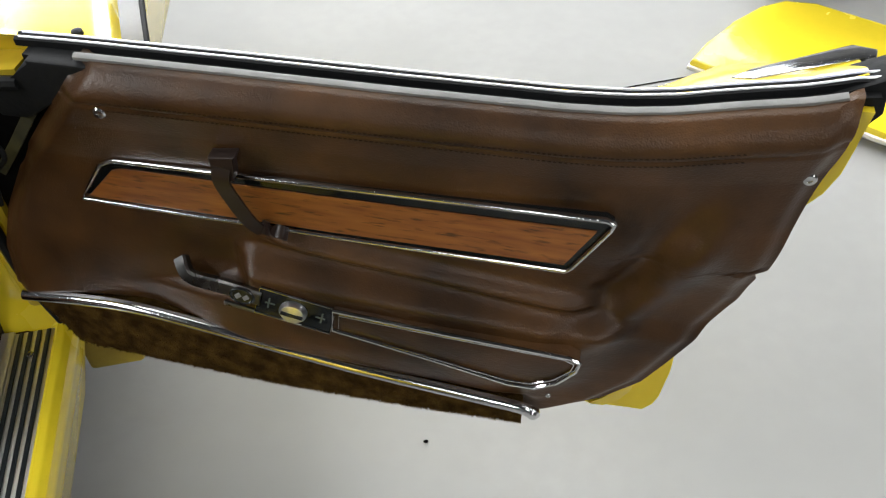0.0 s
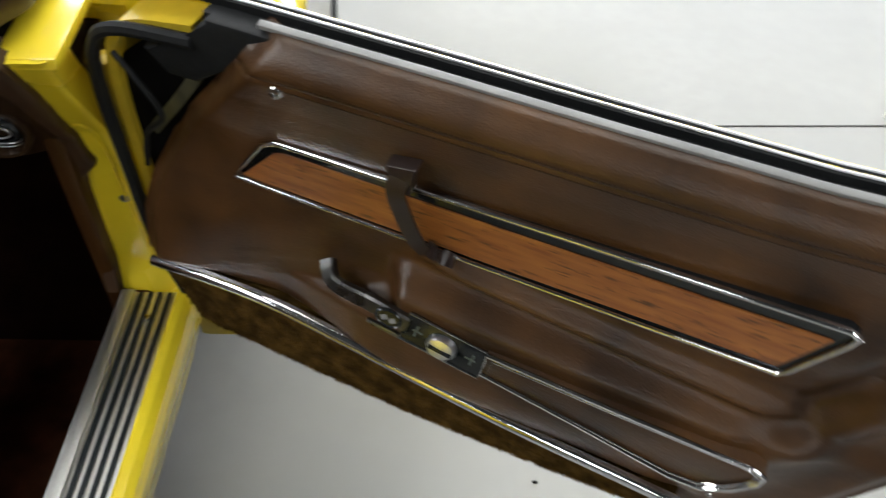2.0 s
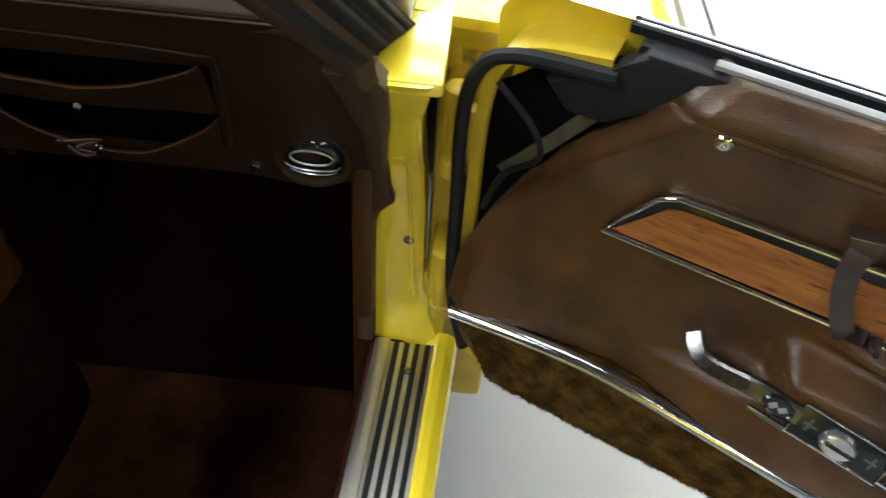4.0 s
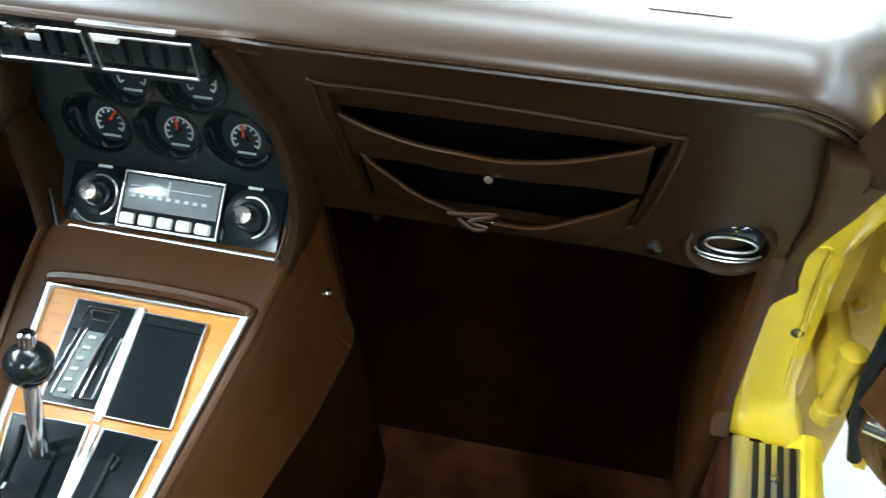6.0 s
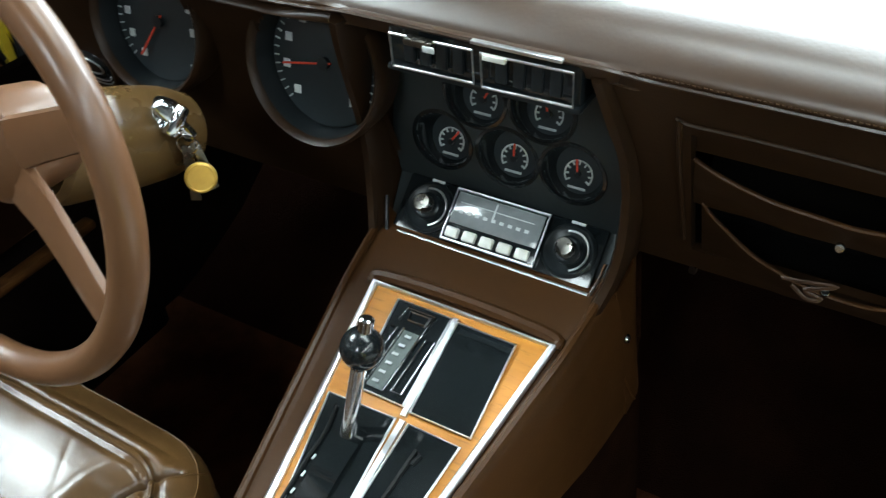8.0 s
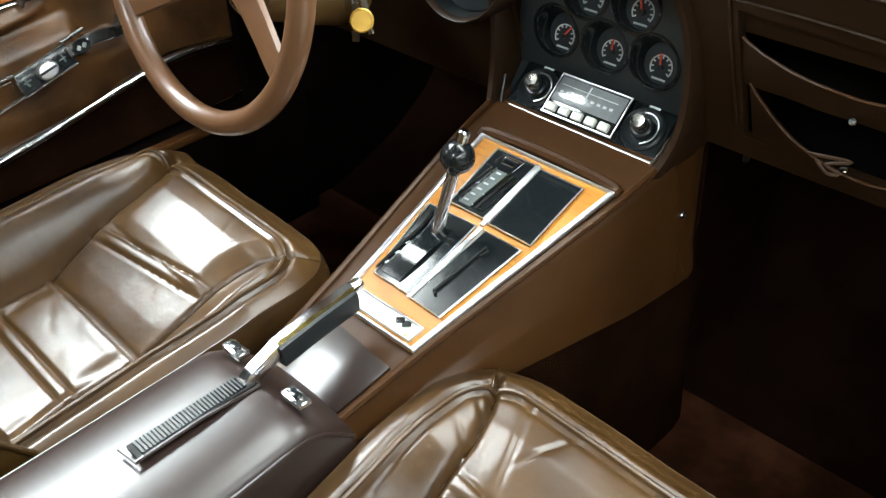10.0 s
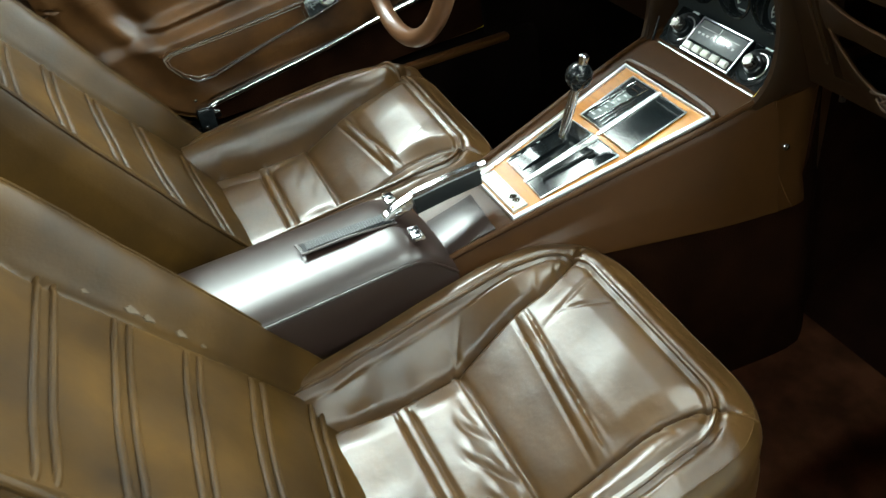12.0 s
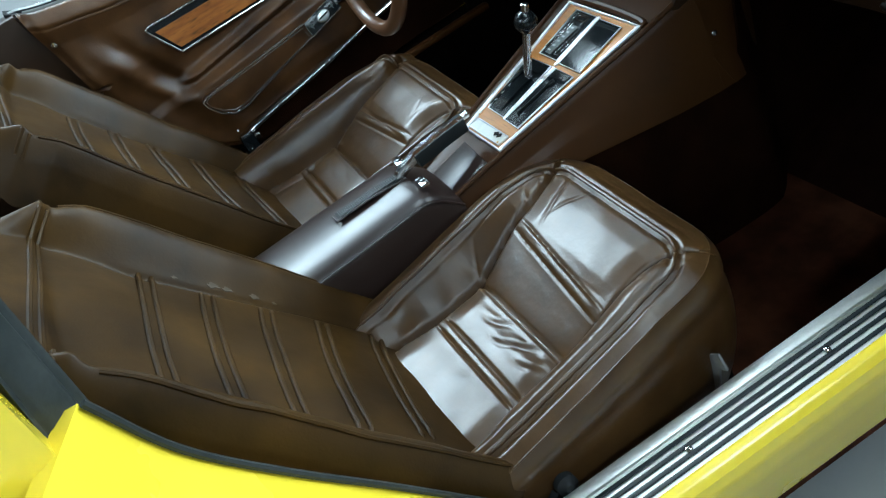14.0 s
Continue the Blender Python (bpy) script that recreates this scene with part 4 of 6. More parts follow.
    part("outer_handle", bm, M_CHROME, t, "pitted chrome press-flap door handle", local=True)
    return t


build_door(-1, (*HINGE, 0), -22, "open yellow car door with brown vinyl trim and wood inlay")
build_door(1, (-0.775, 0.060, 0.010), -90, "closed driver door with brown vinyl trim and wood inlay")

# ---- seats ----
# half width of the cushion, drift of its middle line, seam of the centre insert; all along the car's length
WIDTH = [(-0.76, 0.224), (-0.55, 0.2265), (-0.45, 0.226), (-0.36, 0.219), (-0.26, 0.212)]
DRIFT = [(-0.76, 0.013), (-0.69, 0.012), (-0.55, 0.003), (-0.47, -0.004), (-0.40, -0.009), (-0.30, -0.015)]
SEAM = [(-0.76, 0.142), (-0.70, 0.140), (-0.64, 0.129), (-0.53, 0.129), (-0.45, 0.136), (-0.39, 0.138), (-0.35, 0.146), (-0.32, 0.160), (-0.30, 0.172)]
FRONT, ROUND = -0.258, 0.105
WELT_IN, WELT_FRONT, WELT_ROUND = 0.035, -0.314, 0.058


def rim_distance(a, y, inset=0.0, front=FRONT, rnd=ROUND):
    """Signed distance to a rounded outline of the cushion, negative inside."""
    dx, dy = abs(a) - (lerp_table(WIDTH, y) - inset - rnd), y - (front - rnd)
    return (math.hypot(dx, dy) if dx > 0 and dy > 0 else max(dx, dy)) - rnd


def pleat(d):
    """Twin stitched ridges across the cushion."""
    return 0.0040 * gauss(d, 0.012) - 0.0030 * (gauss(d - 0.0095, 0.0030) + gauss(d + 0.0095, 0.0030))


def cushion_z(a, y, tilt=-0.045, worn=1.0):
    """Height of the cushion: a is the distance from its middle line (positive towards the door), y the place along the car."""
    b = abs(a)
    pipe = rim_distance(a, y, WELT_IN, WELT_FRONT, WELT_ROUND)
    z = lerp_table([(-0.76, 0.436), (-0.64, 0.440), (-0.55, 0.445), (-0.535, 0.448), (-0.45, 0.492), (-0.42, 0.504), (-0.36, 0.518), (-0.31, 0.522), (-0.24, 0.512)], y)
    broad = 1 - worn if a > 0 else 0.0
    seam = lerp_table(SEAM, y) - 0.024 * broad
    rim = 0.010 * broad + lerp_table([(-0.76, 0.478), (-0.69, 0.487), (-0.55, 0.508), (-0.42, 0.524), (-0.33, 0.525), (-0.24, 0.515)], y)
    welt = lerp_table(WIDTH, y) - WELT_IN
    if b > seam:
        k = min(1.0, (b - seam) / max(0.012, welt - seam))
        z += max(0.0, rim - z) * (0.35 * k + 0.65 * k ** 2.2 if a < 0 else math.sin(math.pi / 2 * k) ** 0.7) + (0.007 if a < 0 else 0.009 + 0.012 * broad) * math.sin(math.pi * k) ** 0.8 * min(1.0, (welt - seam) / 0.05)
    z -= 0.010 * gauss(b - seam, 0.0045) * sstep(-0.29, -0.31, y)
    if b < seam:
        z -= 0.09 * (1 - worn) * max(0.0, -0.50 - y) * sstep(0.0, 0.03, seam - b)
        edge = sstep(0.0, 0.045, seam - b)
        front_row = y + 0.446 + 0.115 * (a + 0.02)
        for y0, y1, puff in ((-0.80, -0.640, 0.006), (-0.622, -0.540, 0.009), (-0.540, -0.450, 0.002), (-0.440, -0.290, 0.016 - 0.010 * worn)):
            if y0 < y < y1:
                z += puff * edge * math.sin(math.pi * (y - y0) / (y1 - y0)) ** 0.6
        z += (pleat(y + 0.631) + pleat(front_row)) * (0.3 + 0.7 * edge)
        z -= 0.005 * gauss(y + 0.540, 0.004) - 0.003 * gauss(y + 0.548, 0.006)
        # short bowed creases in the second panel, faint ones in front
        for ca, cy0, skew in ((-0.035, -0.572, 0.30), (0.005, -0.590, 0.25), (0.040, -0.572, 0.35), (0.075, -0.588, 0.30)):
            d = (y - cy0) - skew * (a - ca) - 6.0 * (a - ca) ** 2
            z -= worn * (0.0020 * gauss(d, 0.0055) - 0.0018 * gauss(d - 0.011, 0.008)) * gauss(a - ca, 0.022)
        for ca, lean, w in ((-0.098, 0.30, 0.05), (-0.070, -0.55, 0.03)):
            z -= worn * 0.0022 * gauss((a - ca) + lean * (y + 0.36), 0.004) * gauss(y + 0.355, w)
        z += 0.0018 * noise.noise((a * 13, y * 16, 3.0))
    else:
        k = sstep(0.0, 0.02, b - seam)
        gather = gauss(b - seam - 0.022, 0.026)
        z += worn * (0.0030 if a < 0 else 0.0008) * math.sin(y * 120 + 6 * noise.noise((a * 9, y * 6, 0))) * gather * sstep(-0.56, -0.64, y)
        z += worn * 0.0026 * noise.noise((a * 20, y * 11, 7.0)) * k
        for cy0, lean, w in ((-0.545, 0.9, 0.030), (-0.525, -0.5, 0.024), (-0.40, 0.5, 0.020), (-0.365, 0.8, 0.018), (-0.345, 1.0, 0.016)):
            z -= worn * 0.0030 * gauss((y - cy0) - lean * (b - seam), 0.0045) * gauss(b - seam, w)
    # piping round the top, then the rolled border
    z -= 0.004 * (gauss(pipe - 0.008, 0.004) + gauss(pipe + 0.008, 0.004))
    z -= 0.021 * max(0.0, pipe / 0.055) ** 2.2
    return z + tilt * a


BACK_HALF = [(0, 0.250), (0.2, 0.256), (0.45, 0.250), (0.55, 0.238), (0.60, 0.222), (0.70, 0.170), (0.86, 0.14)]


def back_n(a, s):
    """Relief of the backrest, out of its plane; s runs up the back."""
    b = abs(a)
    seam = 0.176 - 0.016 * sstep(0.05, 0.35, s) + 0.03 * sstep(0.44, 0.60, s)
    h = lerp_table([(0, 0.036), (0.2, 0.042), (0.4, 0.050), (0.55, 0.056), (0.61, 0.040), (0.66, 0.0)], s)
    k = min(1.0, max(0.0, (b - seam) / (0.228 - seam)))
    n = h * math.sin(math.pi / 2 * k) ** 1.25
    n += 0.012 * sstep(0.585, 0.61, s)
    n -= 0.004 * gauss(b - seam, 0.0045) * sstep(0.53, 0.47, s)
    n += 0.003 * noise.noise((a * 9, s * 9, 1.0)) + 0.0012 * noise.noise((a * 30, s * 24, 4.0)) * k
    n -= 0.045 * min(1.0, max(0.0, (b - 0.226) / 0.024)) ** 2
    return n


def build_seat(cx, rise, label, lever):
    """lever: 1 where the door is towards +x, -1 for the mirror image; rise: how far the cushion is raised."""
    t = thing("bucket_seat", label, "car seat", (cx, -0.45, 0.17), group="bucket seats")

    def half_at(y):
        d = max(0.0, y - (FRONT - ROUND))
        return lerp_table(WIDTH, y) - ROUND + math.sqrt(max(0.0, ROUND * ROUND - d * d))

    def spot(a, y, dz=0.0):
        return Vector((cx + lever * (lerp_table(DRIFT, y) + (a * 0.92 if a > 0 > lever else a)), y, cushion_z(a, y, *((-0.045, 1.0) if lever > 0 else (0.06, 0.25))) + rise + dz))

    def top(s, tt):
        k = tt if tt < 0.7 else 0.7 + 0.3 * math.sin((tt - 0.7) / 0.3 * math.pi / 2)
        y = -0.76 + (FRONT + 0.76) * k
        return spot(half_at(y) * (2 * s - 1), y)
    cush = part("cushion", sheet(top, 190, 240, (0, 0, -0.02)), M_SEAT, t, "creased shiny brown leather seat cushion")
    # skirt round the cushion
    rim = []
    N = 40
    for i in range(N + 1):
        rim.append(top(0, i / N))
    for i in range(1, N + 1):
        rim.append(top(i / N, 1))
    for i in range(1, N + 1):
        rim.append(top(1, 1 - i / N))
    bm = bmesh.new()
    rows = []
    mid = Vector((cx, -0.47, 0))
    foot = 0.225 + rise
    for k in range(29):
        f = k / 28
        ring = []
        for q in rim:
            d = Vector((q.x - mid.x, q.y - mid.y, 0)).normalized()
            z = q.z - (q.z - foot) * f
            fold = 0.004 * gauss(f - 0.10, 0.06) - 0.0025 * gauss(f - 0.22, 0.04)
            ring.append(bm.verts.new(Vector((q.x, q.y, z)) + d * (0.017 * math.sin(math.pi * min(1, f * 1.1)) ** 0.7 - 0.022 * f * f + fold + 0.0015 * noise.noise(q * 18 + Vector((0, 0, f * 3))))))
        rows.append(ring)
    for r0, r1 in zip(rows, rows[1:]):
        for i in range(len(r0) - 1):
            bm.faces.new((r0[i], r0[i + 1], r1[i + 1], r1[i]))
    part("skirt", bm, M_SEAT, t)
    part("piping", tube([Vector((q.x, q.y, q.z - 0.002)) for q in rim], 0.0022, 6), M_SEAT, cush)

    def welt_half(y):
        d = max(0.0, y - (WELT_FRONT - WELT_ROUND))
        return lerp_table(WIDTH, y) - WELT_IN - WELT_ROUND + math.sqrt(max(0.0, WELT_ROUND ** 2 - d * d))
    outline = [-0.74 + (WELT_FRONT + 0.74) * math.sin(math.pi / 2 * i / 56) for i in range(57)]
    outline = [(-welt_half(y), y) for y in outline] + [(welt_half(y), y) for y in outline[::-1]]
    part("welt", tube([spot(a, y, 0.0015) for a, y in outline], 0.0034, 7), M_SEAT, cush, "rounded piping welt")
    # cross seam on the rolled border at the front corners
    for sg in (-1, 1):
        pts = []
        for i in range(9):
            k = i / 8
            a, y = sg * (0.165 + 0.022 * k), -0.322 + 0.040 * k
            pts.append(spot(a, y, 0.0004))
        part("border_seam", tube(pts, 0.0009, 5), M_SEAT, cush)
    part("track_bracket", sweep([(cx + lever * 0.205, -0.365, 0.30), (cx + lever * 0.225, -0.365, 0.375), (cx + lever * 0.245, -0.362, 0.385)], [(-0.014, -0.002), (0.014, -0.002), (0.014, 0.002), (-0.014, 0.002)], up=(0, 1, 0)), M_TRIM, t, "small grey track bracket")
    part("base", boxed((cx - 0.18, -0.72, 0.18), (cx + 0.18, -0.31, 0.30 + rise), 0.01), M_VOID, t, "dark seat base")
    for dx in (-0.19, 0.19):
        part("rail", boxed((cx + dx - 0.015, -0.74, 0.17), (cx + dx + 0.015, -0.23, 0.19), 0.003), M_ALU, t)

    # backrest
    root, along, out = Vector((cx, -0.705, 0.42 + 0.5 * rise)), Vector((0, -0.565, 0.825)), Vector((0, 0.825, 0.565))

    def on_back(a, l, lift=0.0):
        """A place on the backrest, a metres off its middle line (positive towards the door) and l metres up."""
        half = lerp_table(BACK_HALF, l)
        n = back_n(a / half * 0.25, l) - 0.05 * sstep(0.80, 0.86, l) ** 2
        return root + along * l + Vector((lever * a, 0, 0)) + out * (n + lift)

    def back(s, tt):
        return on_back(lerp_table(BACK_HALF, 0.86 * tt) * (2 * s - 1), 0.86 * tt)
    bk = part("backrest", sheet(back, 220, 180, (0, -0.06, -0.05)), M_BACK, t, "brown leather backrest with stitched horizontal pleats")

    for l0, slope, a0, a1 in ((0.088, 0.14, -0.170, 0.142), (0.193, 0.15, -0.164, 0.156), (0.288, 0.13, -0.158, 0.160), (0.377, 0.09, -0.158, 0.158), (0.464, 0.07, -0.168, 0.146)):
        for d in (-0.0095, 0.0095):
            pts = []
            for i in range(29):
                a = a0 + (a1 - a0) * i / 28
                l = l0 + d + slope * a - 0.30 * (a - 0.02) ** 2 * (1.6 - 2.4 * l0)
                pts.append(on_back(a, l, 0.0026 - 0.008 * sstep(0.90, 1.0, abs(2 * i / 28 - 1))))
            part("pleat", tube(pts, 0.0040, 8, up=tuple(out)), M_BACK, bk)
    for d in (-0.006, 0.006):
        part("welt", tube([back(i / 30, (0.598 + 0.03 * i / 30 + d) / 0.86) + out * 0.001 for i in range(31)], 0.0036, 6, up=tuple(out)), M_BACK, bk)
    for sg in (-1, 1):
        part("edge_welt", tube([on_back(sg * 0.232 / 0.25 * lerp_table(BACK_HALF, 0.03 + 0.55 * i / 30), 0.03 + 0.55 * i / 30, 0.0012) for i in range(31)], 0.0030, 6, up=tuple(out)), M_BACK, bk)

    if lever > 0:
        for a, l, w in ((-0.170, 0.405, 0.003), (-0.172, 0.345, 0.006), (-0.172, 0.322, 0.005), (-0.174, 0.275, 0.005), (-0.175, 0.240, 0.0025)):
            pts = [(a + w * 0.45 * math.cos(q) * (1 + 0.4 * math.sin(3 * q)), l + w * 1.6 * math.sin(q) * (1 + 0.3 * math.cos(5 * q))) for q in [2 * math.pi * n / 14 for n in range(14)]]
            part("scuff", plate(pts, lambda a, l, d: on_back(a, l, 0.0012 - d), 0.002), M_SCUFF, bk, "pale worn scuff")

    def shell(s, tt):
        ang = math.pi * s
        l = 0.02 + 0.83 * tt
        half = lerp_table([(0, 0.235), (0.25, 0.245), (0.45, 0.235), (0.58, 0.19), (0.70, 0.155), (0.86, 0.13)], l)
        return root + along * l + Vector((1, 0, 0)) * (-math.cos(ang) * half) - out * (0.035 + 0.07 * math.sin(ang))
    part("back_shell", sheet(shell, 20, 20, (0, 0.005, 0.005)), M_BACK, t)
    lv = part("recline_lever", lathe([(0.016, 0), (0.016, 0.012), (0.010, 0.016), (0.006, 0.02), (0, 0.02)], facing((cx + lever * 0.252, -0.648, 0.40), (lever, 0, 0.2)), 16), M_RUBBER, t, "black seat hinge bolt cover")
    part("lever_arm", sweep(smooth_path([(cx + lever * 0.25, -0.66, 0.38), (cx + lever * 0.262, -0.70, 0.365), (cx + lever * 0.262, -0.76, 0.36)], 4), [(-0.006, -0.014), (0.006, -0.014), (0.006, 0.014), (-0.006, 0.014)]), M_RUBBER, lv)
    return t


build_seat(0.328, 0.0, "brown leather passenger bucket seat with creased cushion and pleated backrest", 1)
build_seat(-0.393, 0.006, "brown leather driver bucket seat with pleated backrest", -1)

bt = thing("seat_belt_buckle", "chrome and black seat belt buckle beside the driver seat", "seat belt", (-0.70, -0.685, 0.46))
part("buckle", boxed((-0.716, -0.704, 0.462), (-0.690, -0.668, 0.512), 0.006), M_GLOSS, bt, "gloss black buckle body")
part("tongue", boxed((-0.712, -0.700, 0.510), (-0.694, -0.674, 0.516), 0.002), M_CHROME, bt, "chrome tongue")
part("tongue", boxed((-0.708, -0.672, 0.486), (-0.692, -0.656, 0.500), 0.003), M_CHROME, bt)
part("rivet", lathe([(0.005, 0), (0.004, 0.003), (0, 0.004)], facing((-0.689, -0.692, 0.474), (1, 0, 0.2)), 12), M_CHROME, bt)
part("strap", sweep(smooth_path([(-0.703, -0.69, 0.465), (-0.705, -0.70, 0.44), (-0.712, -0.72, 0.41)], 4), [(-0.02, -0.0015), (0.02, -0.0015), (0.02, 0.0015), (-0.02, 0.0015)], up=(1, 0, 0)), M_RUBBER, bt, "black webbing")

# ---- centre console ----


def con_z(y):
    return 0.637 + 0.25 * (y + 0.063)


def con_half(y):
    return lerp_table([(-0.50, 0.066), (-0.37, 0.082), (-0.06, 0.134), (0.02, 0.14)], y)


def build_console():
    t = thing("center_console", "sloping brown vinyl center console with wood trimmed shift plate", "console", (0, -0.3, 0.17))

    def tunnel(s, tt):
        y = -0.50 + 0.53 * tt
        low = 0.474 - 0.07 * y
        h, zt = con_half(y), con_z(y)
        side = [(0.88 * h, zt + 0.002), (0.97 * h, zt + 0.004), (1.03 * h, zt - 0.008), (1.03 * h + 0.008, zt - 0.035), (1.03 * h + 0.018, (zt + low) / 2 - 0.01), (1.03 * h + 0.027, low)]
        prof = [(-a, b) for a, b in side[::-1]] + side
        k = s * (len(prof) - 1)
        i = min(int(k), len(prof) - 2)
        a, b = Vector(prof[i]).lerp(Vector(prof[i + 1]), k - i)
        return Vector((a, y, b))
    part("tunnel_cover", sheet(tunnel, 66, 16, (0, 0, -0.004)), M_TUNNEL, t, "brown vinyl tunnel cover")
    for sx in (-1, 1):
        def skirt(s, tt, sx=sx):
            y = -0.50 + 1.12 * tt
            h, low = 1.03 * con_half(y) + 0.022, 0.472 - 0.07 * min(y, 0.12)
            if y > 0.07:
                low += (con_z(0.03) - 0.02 - low) * sstep(0.075, 0.105, y)
            h -= 0.085 * sstep(0.07, 0.20, y)
            return Vector((sx * (h + 0.03 * s), y, low + 0.006 + (0.17 - low) * s))
        # Shade beside the tunnel is in this carpet's colour.
        part("tunnel_carpet_shaded", sheet(skirt, 10, 40, (-sx * 0.008, 0, 0)), M_CARPET_SHADED, t, "brown tunnel carpet, darkened for footwell shade")

        def flank(s, tt, sx=sx):
            y = 0.028 + 0.132 * tt
            zt, low = con_z(0.03) - 0.010, 0.472 - 0.07 * y
            x0 = 1.03 * con_half(0.02) + 0.002
            # Front end bends inward so the panel fades into the footwell's dark.
            return Vector((sx * (x0 + 0.027 * s - 0.075 * sstep(0.25, 1.3, tt) * (0.4 + 0.6 * s)), y, zt + (low - zt) * s))
        sp = part("side_panel", sheet(flank, 14, 10, (-sx * 0.012, 0, 0)), M_TUNNEL, t, "brown vinyl side panel")
        part("screw", screw_bm(facing((sx * 0.1585, 0.043, 0.574), (sx, 0, 0.15)), 0.006), M_CHROME, sp)
        part("seam", tube([(sx * 0.164, 0.030, 0.53), (sx * 0.170, 0.045, 0.49), (sx * 0.173, 0.056, 0.468)], 0.0018, 6), M_TUNNEL, sp)

    # welt ahead of the shift plate and piping down the sides
    part("welt", tube(smooth_path([(-0.098, -0.066, con_z(-0.066) + 0.003), (-0.090, -0.057, con_z(-0.057) + 0.007), (0.011, -0.053, con_z(-0.053) + 0.008), (0.110, -0.057, con_z(-0.057) + 0.007), (0.119, -0.066, con_z(-0.066) + 0.003)], 6), 0.0075, 8), M_TUNNEL, t, "raised vinyl welt")
    for sx in (-1, 1):
        part("edge_piping", tube([(sx * con_half(-0.50 + 0.053 * i) * 0.985, -0.50 + 0.053 * i, con_z(-0.50 + 0.053 * i) + 0.004) for i in range(11)], 0.005, 8), M_TUNNEL, t)

    def on(a, y, d):
        return Vector((a, y, con_z(y) + 0.0075 - d))

    frame_poly = [(-0.051, -0.372), (0.074, -0.372), (0.117, -0.068), (-0.094, -0.068)]
    sp = part("shift_plate", plate(frame_poly, on, 0.008), M_WOOD2, t, "light teak shift plate")
    part("bright_frame", sweep([on(a, y, -0.001) for a, y in frame_poly], [(-0.0048, -0.003), (0.0048, -0.003)] + [(0.0048 * math.cos(math.pi * q / 6), 0.004 * math.sin(math.pi * q / 6)) for q in range(7)], closed=True), M_SATIN, sp, "chrome plate frame")

    def window(name, poly, mat, lab, depth=0.003):
        def f(a, y, d):
            return on(a, y, d) + Vector((0, 0, 0.0025))
        w = part(name, plate(poly, f, depth), mat, sp, lab)
        part("bright_edge", tube([on(a, y, 0) + Vector((0, 0, 0.0030)) for a, y in poly], 0.0015, 6, True), M_SATIN, w)
        return w

    def strip(pts, w, z, name, mat, parent, lab=""):
        """A flat strip of the width w that lies z above the plate."""
        return part(name, sweep([on(a, y, -z) for a, y in pts], [(-w, -0.001), (w, -0.001), (w, 0.0006), (-w, 0.0006)]), mat, parent, lab)
    ash = window("ashtray_lid", [(0.021, -0.187), (0.088, -0.187), (0.083, -0.082), (0.016, -0.081)], M_GLOSS, "gloss black ashtray lid")
    strip([(0.022, -0.089), (0.081, -0.090)], 0.0035, 0.0030, "finger_grip", M_BLACK, ash)
    quad = window("shift_indicator", [(-0.046, -0.184), (0.011, -0.184), (0.008, -0.079), (-0.057, -0.079)], M_GLOSS, "black shift indicator window")
    slot = window("shifter_bezel", [(-0.043, -0.319), (0.016, -0.320), (0.011, -0.198), (-0.066, -0.200)], M_GLOSS, "black gear lever opening")
    tray = window("coin_tray", [(0.021, -0.322), (0.070, -0.324), (0.083, -0.199), (0.026, -0.198)], M_GLOSS, "black plate with a raised bar")
    window("data_plate", [(-0.049, -0.366), (0.064, -0.366), (0.066, -0.345), (-0.042, -0.345)], M_IVORY, "worn white metal plate")
    part("slide_plate", plate([(-0.036, -0.178), (-0.017, -0.178), (-0.013, -0.110), (-0.031, -0.110)], lambda a, y, d: on(a, y, d) + Vector((0, 0, 0.0040)), 0.001), M_SLIDE, quad, "grey green slide plate")
    for i in range(6):
        part("scale_bar", boxed((-0.0035, -0.0016, 0), (0.0035, 0.0016, 0.001), 0, m=Matrix.Translation(on(-0.0225 - 0.0011 * i, -0.117 - 0.011 * i, -0.0052))), M_MARK, quad)
    for pts in ([(-0.044, -0.100), (-0.041, -0.085), (-0.008, -0.085), (-0.010, -0.106)], [(-0.036, -0.088), (-0.034, -0.098), (-0.014, -0.098), (-0.013, -0.088), (-0.036, -0.088)], [(-0.008, -0.175), (-0.004, -0.112), (0.005, -0.112), (0.003, -0.175), (-0.008, -0.175)], [(-0.046, -0.168), (-0.040, -0.110), (-0.048, -0.110)], [(-0.038, -0.176), (-0.033, -0.108)], [(-0.016, -0.176), (-0.011, -0.108)]):
        part("slide", tube([on(a, y, -0.0042) for a, y in pts], 0.0011, 6), M_CHROME, quad)
    for y0, y1 in ((-0.192, -0.076), (-0.322, -0.196)):
        part("divider", sweep([on(0.016 if y0 > -0.2 else 0.0185, y0, -0.001), on(0.012 if y0 > -0.2 else 0.0185, y1, -0.001)], [(-0.004, -0.002), (0.004, -0.002), (0.003, 0.002), (-0.003, 0.002)]), M_SATIN, sp, "bright divider bar")
    # raised hooked bar in the tray, curved gate beside the lever
    part("ribs", sweep([on(a, y, -0.0045) for a, y in ((0.050, -0.232), (0.053, -0.222), (0.047, -0.218), (0.043, -0.262), (0.039, -0.300), (0.044, -0.303))], [(-0.0022, -0.002), (0.0022, -0.002), (0.0016, 0.0016), (-0.0016, 0.0016)]), M_RUBBER, tray)
    part("gate", tube(smooth_path([on(-0.046, -0.312, -0.004), on(-0.046, -0.27, -0.005), on(-0.045, -0.235, -0.005), on(-0.050, -0.210, -0.004)], 5), 0.0022, 6), M_RUBBER, slot)
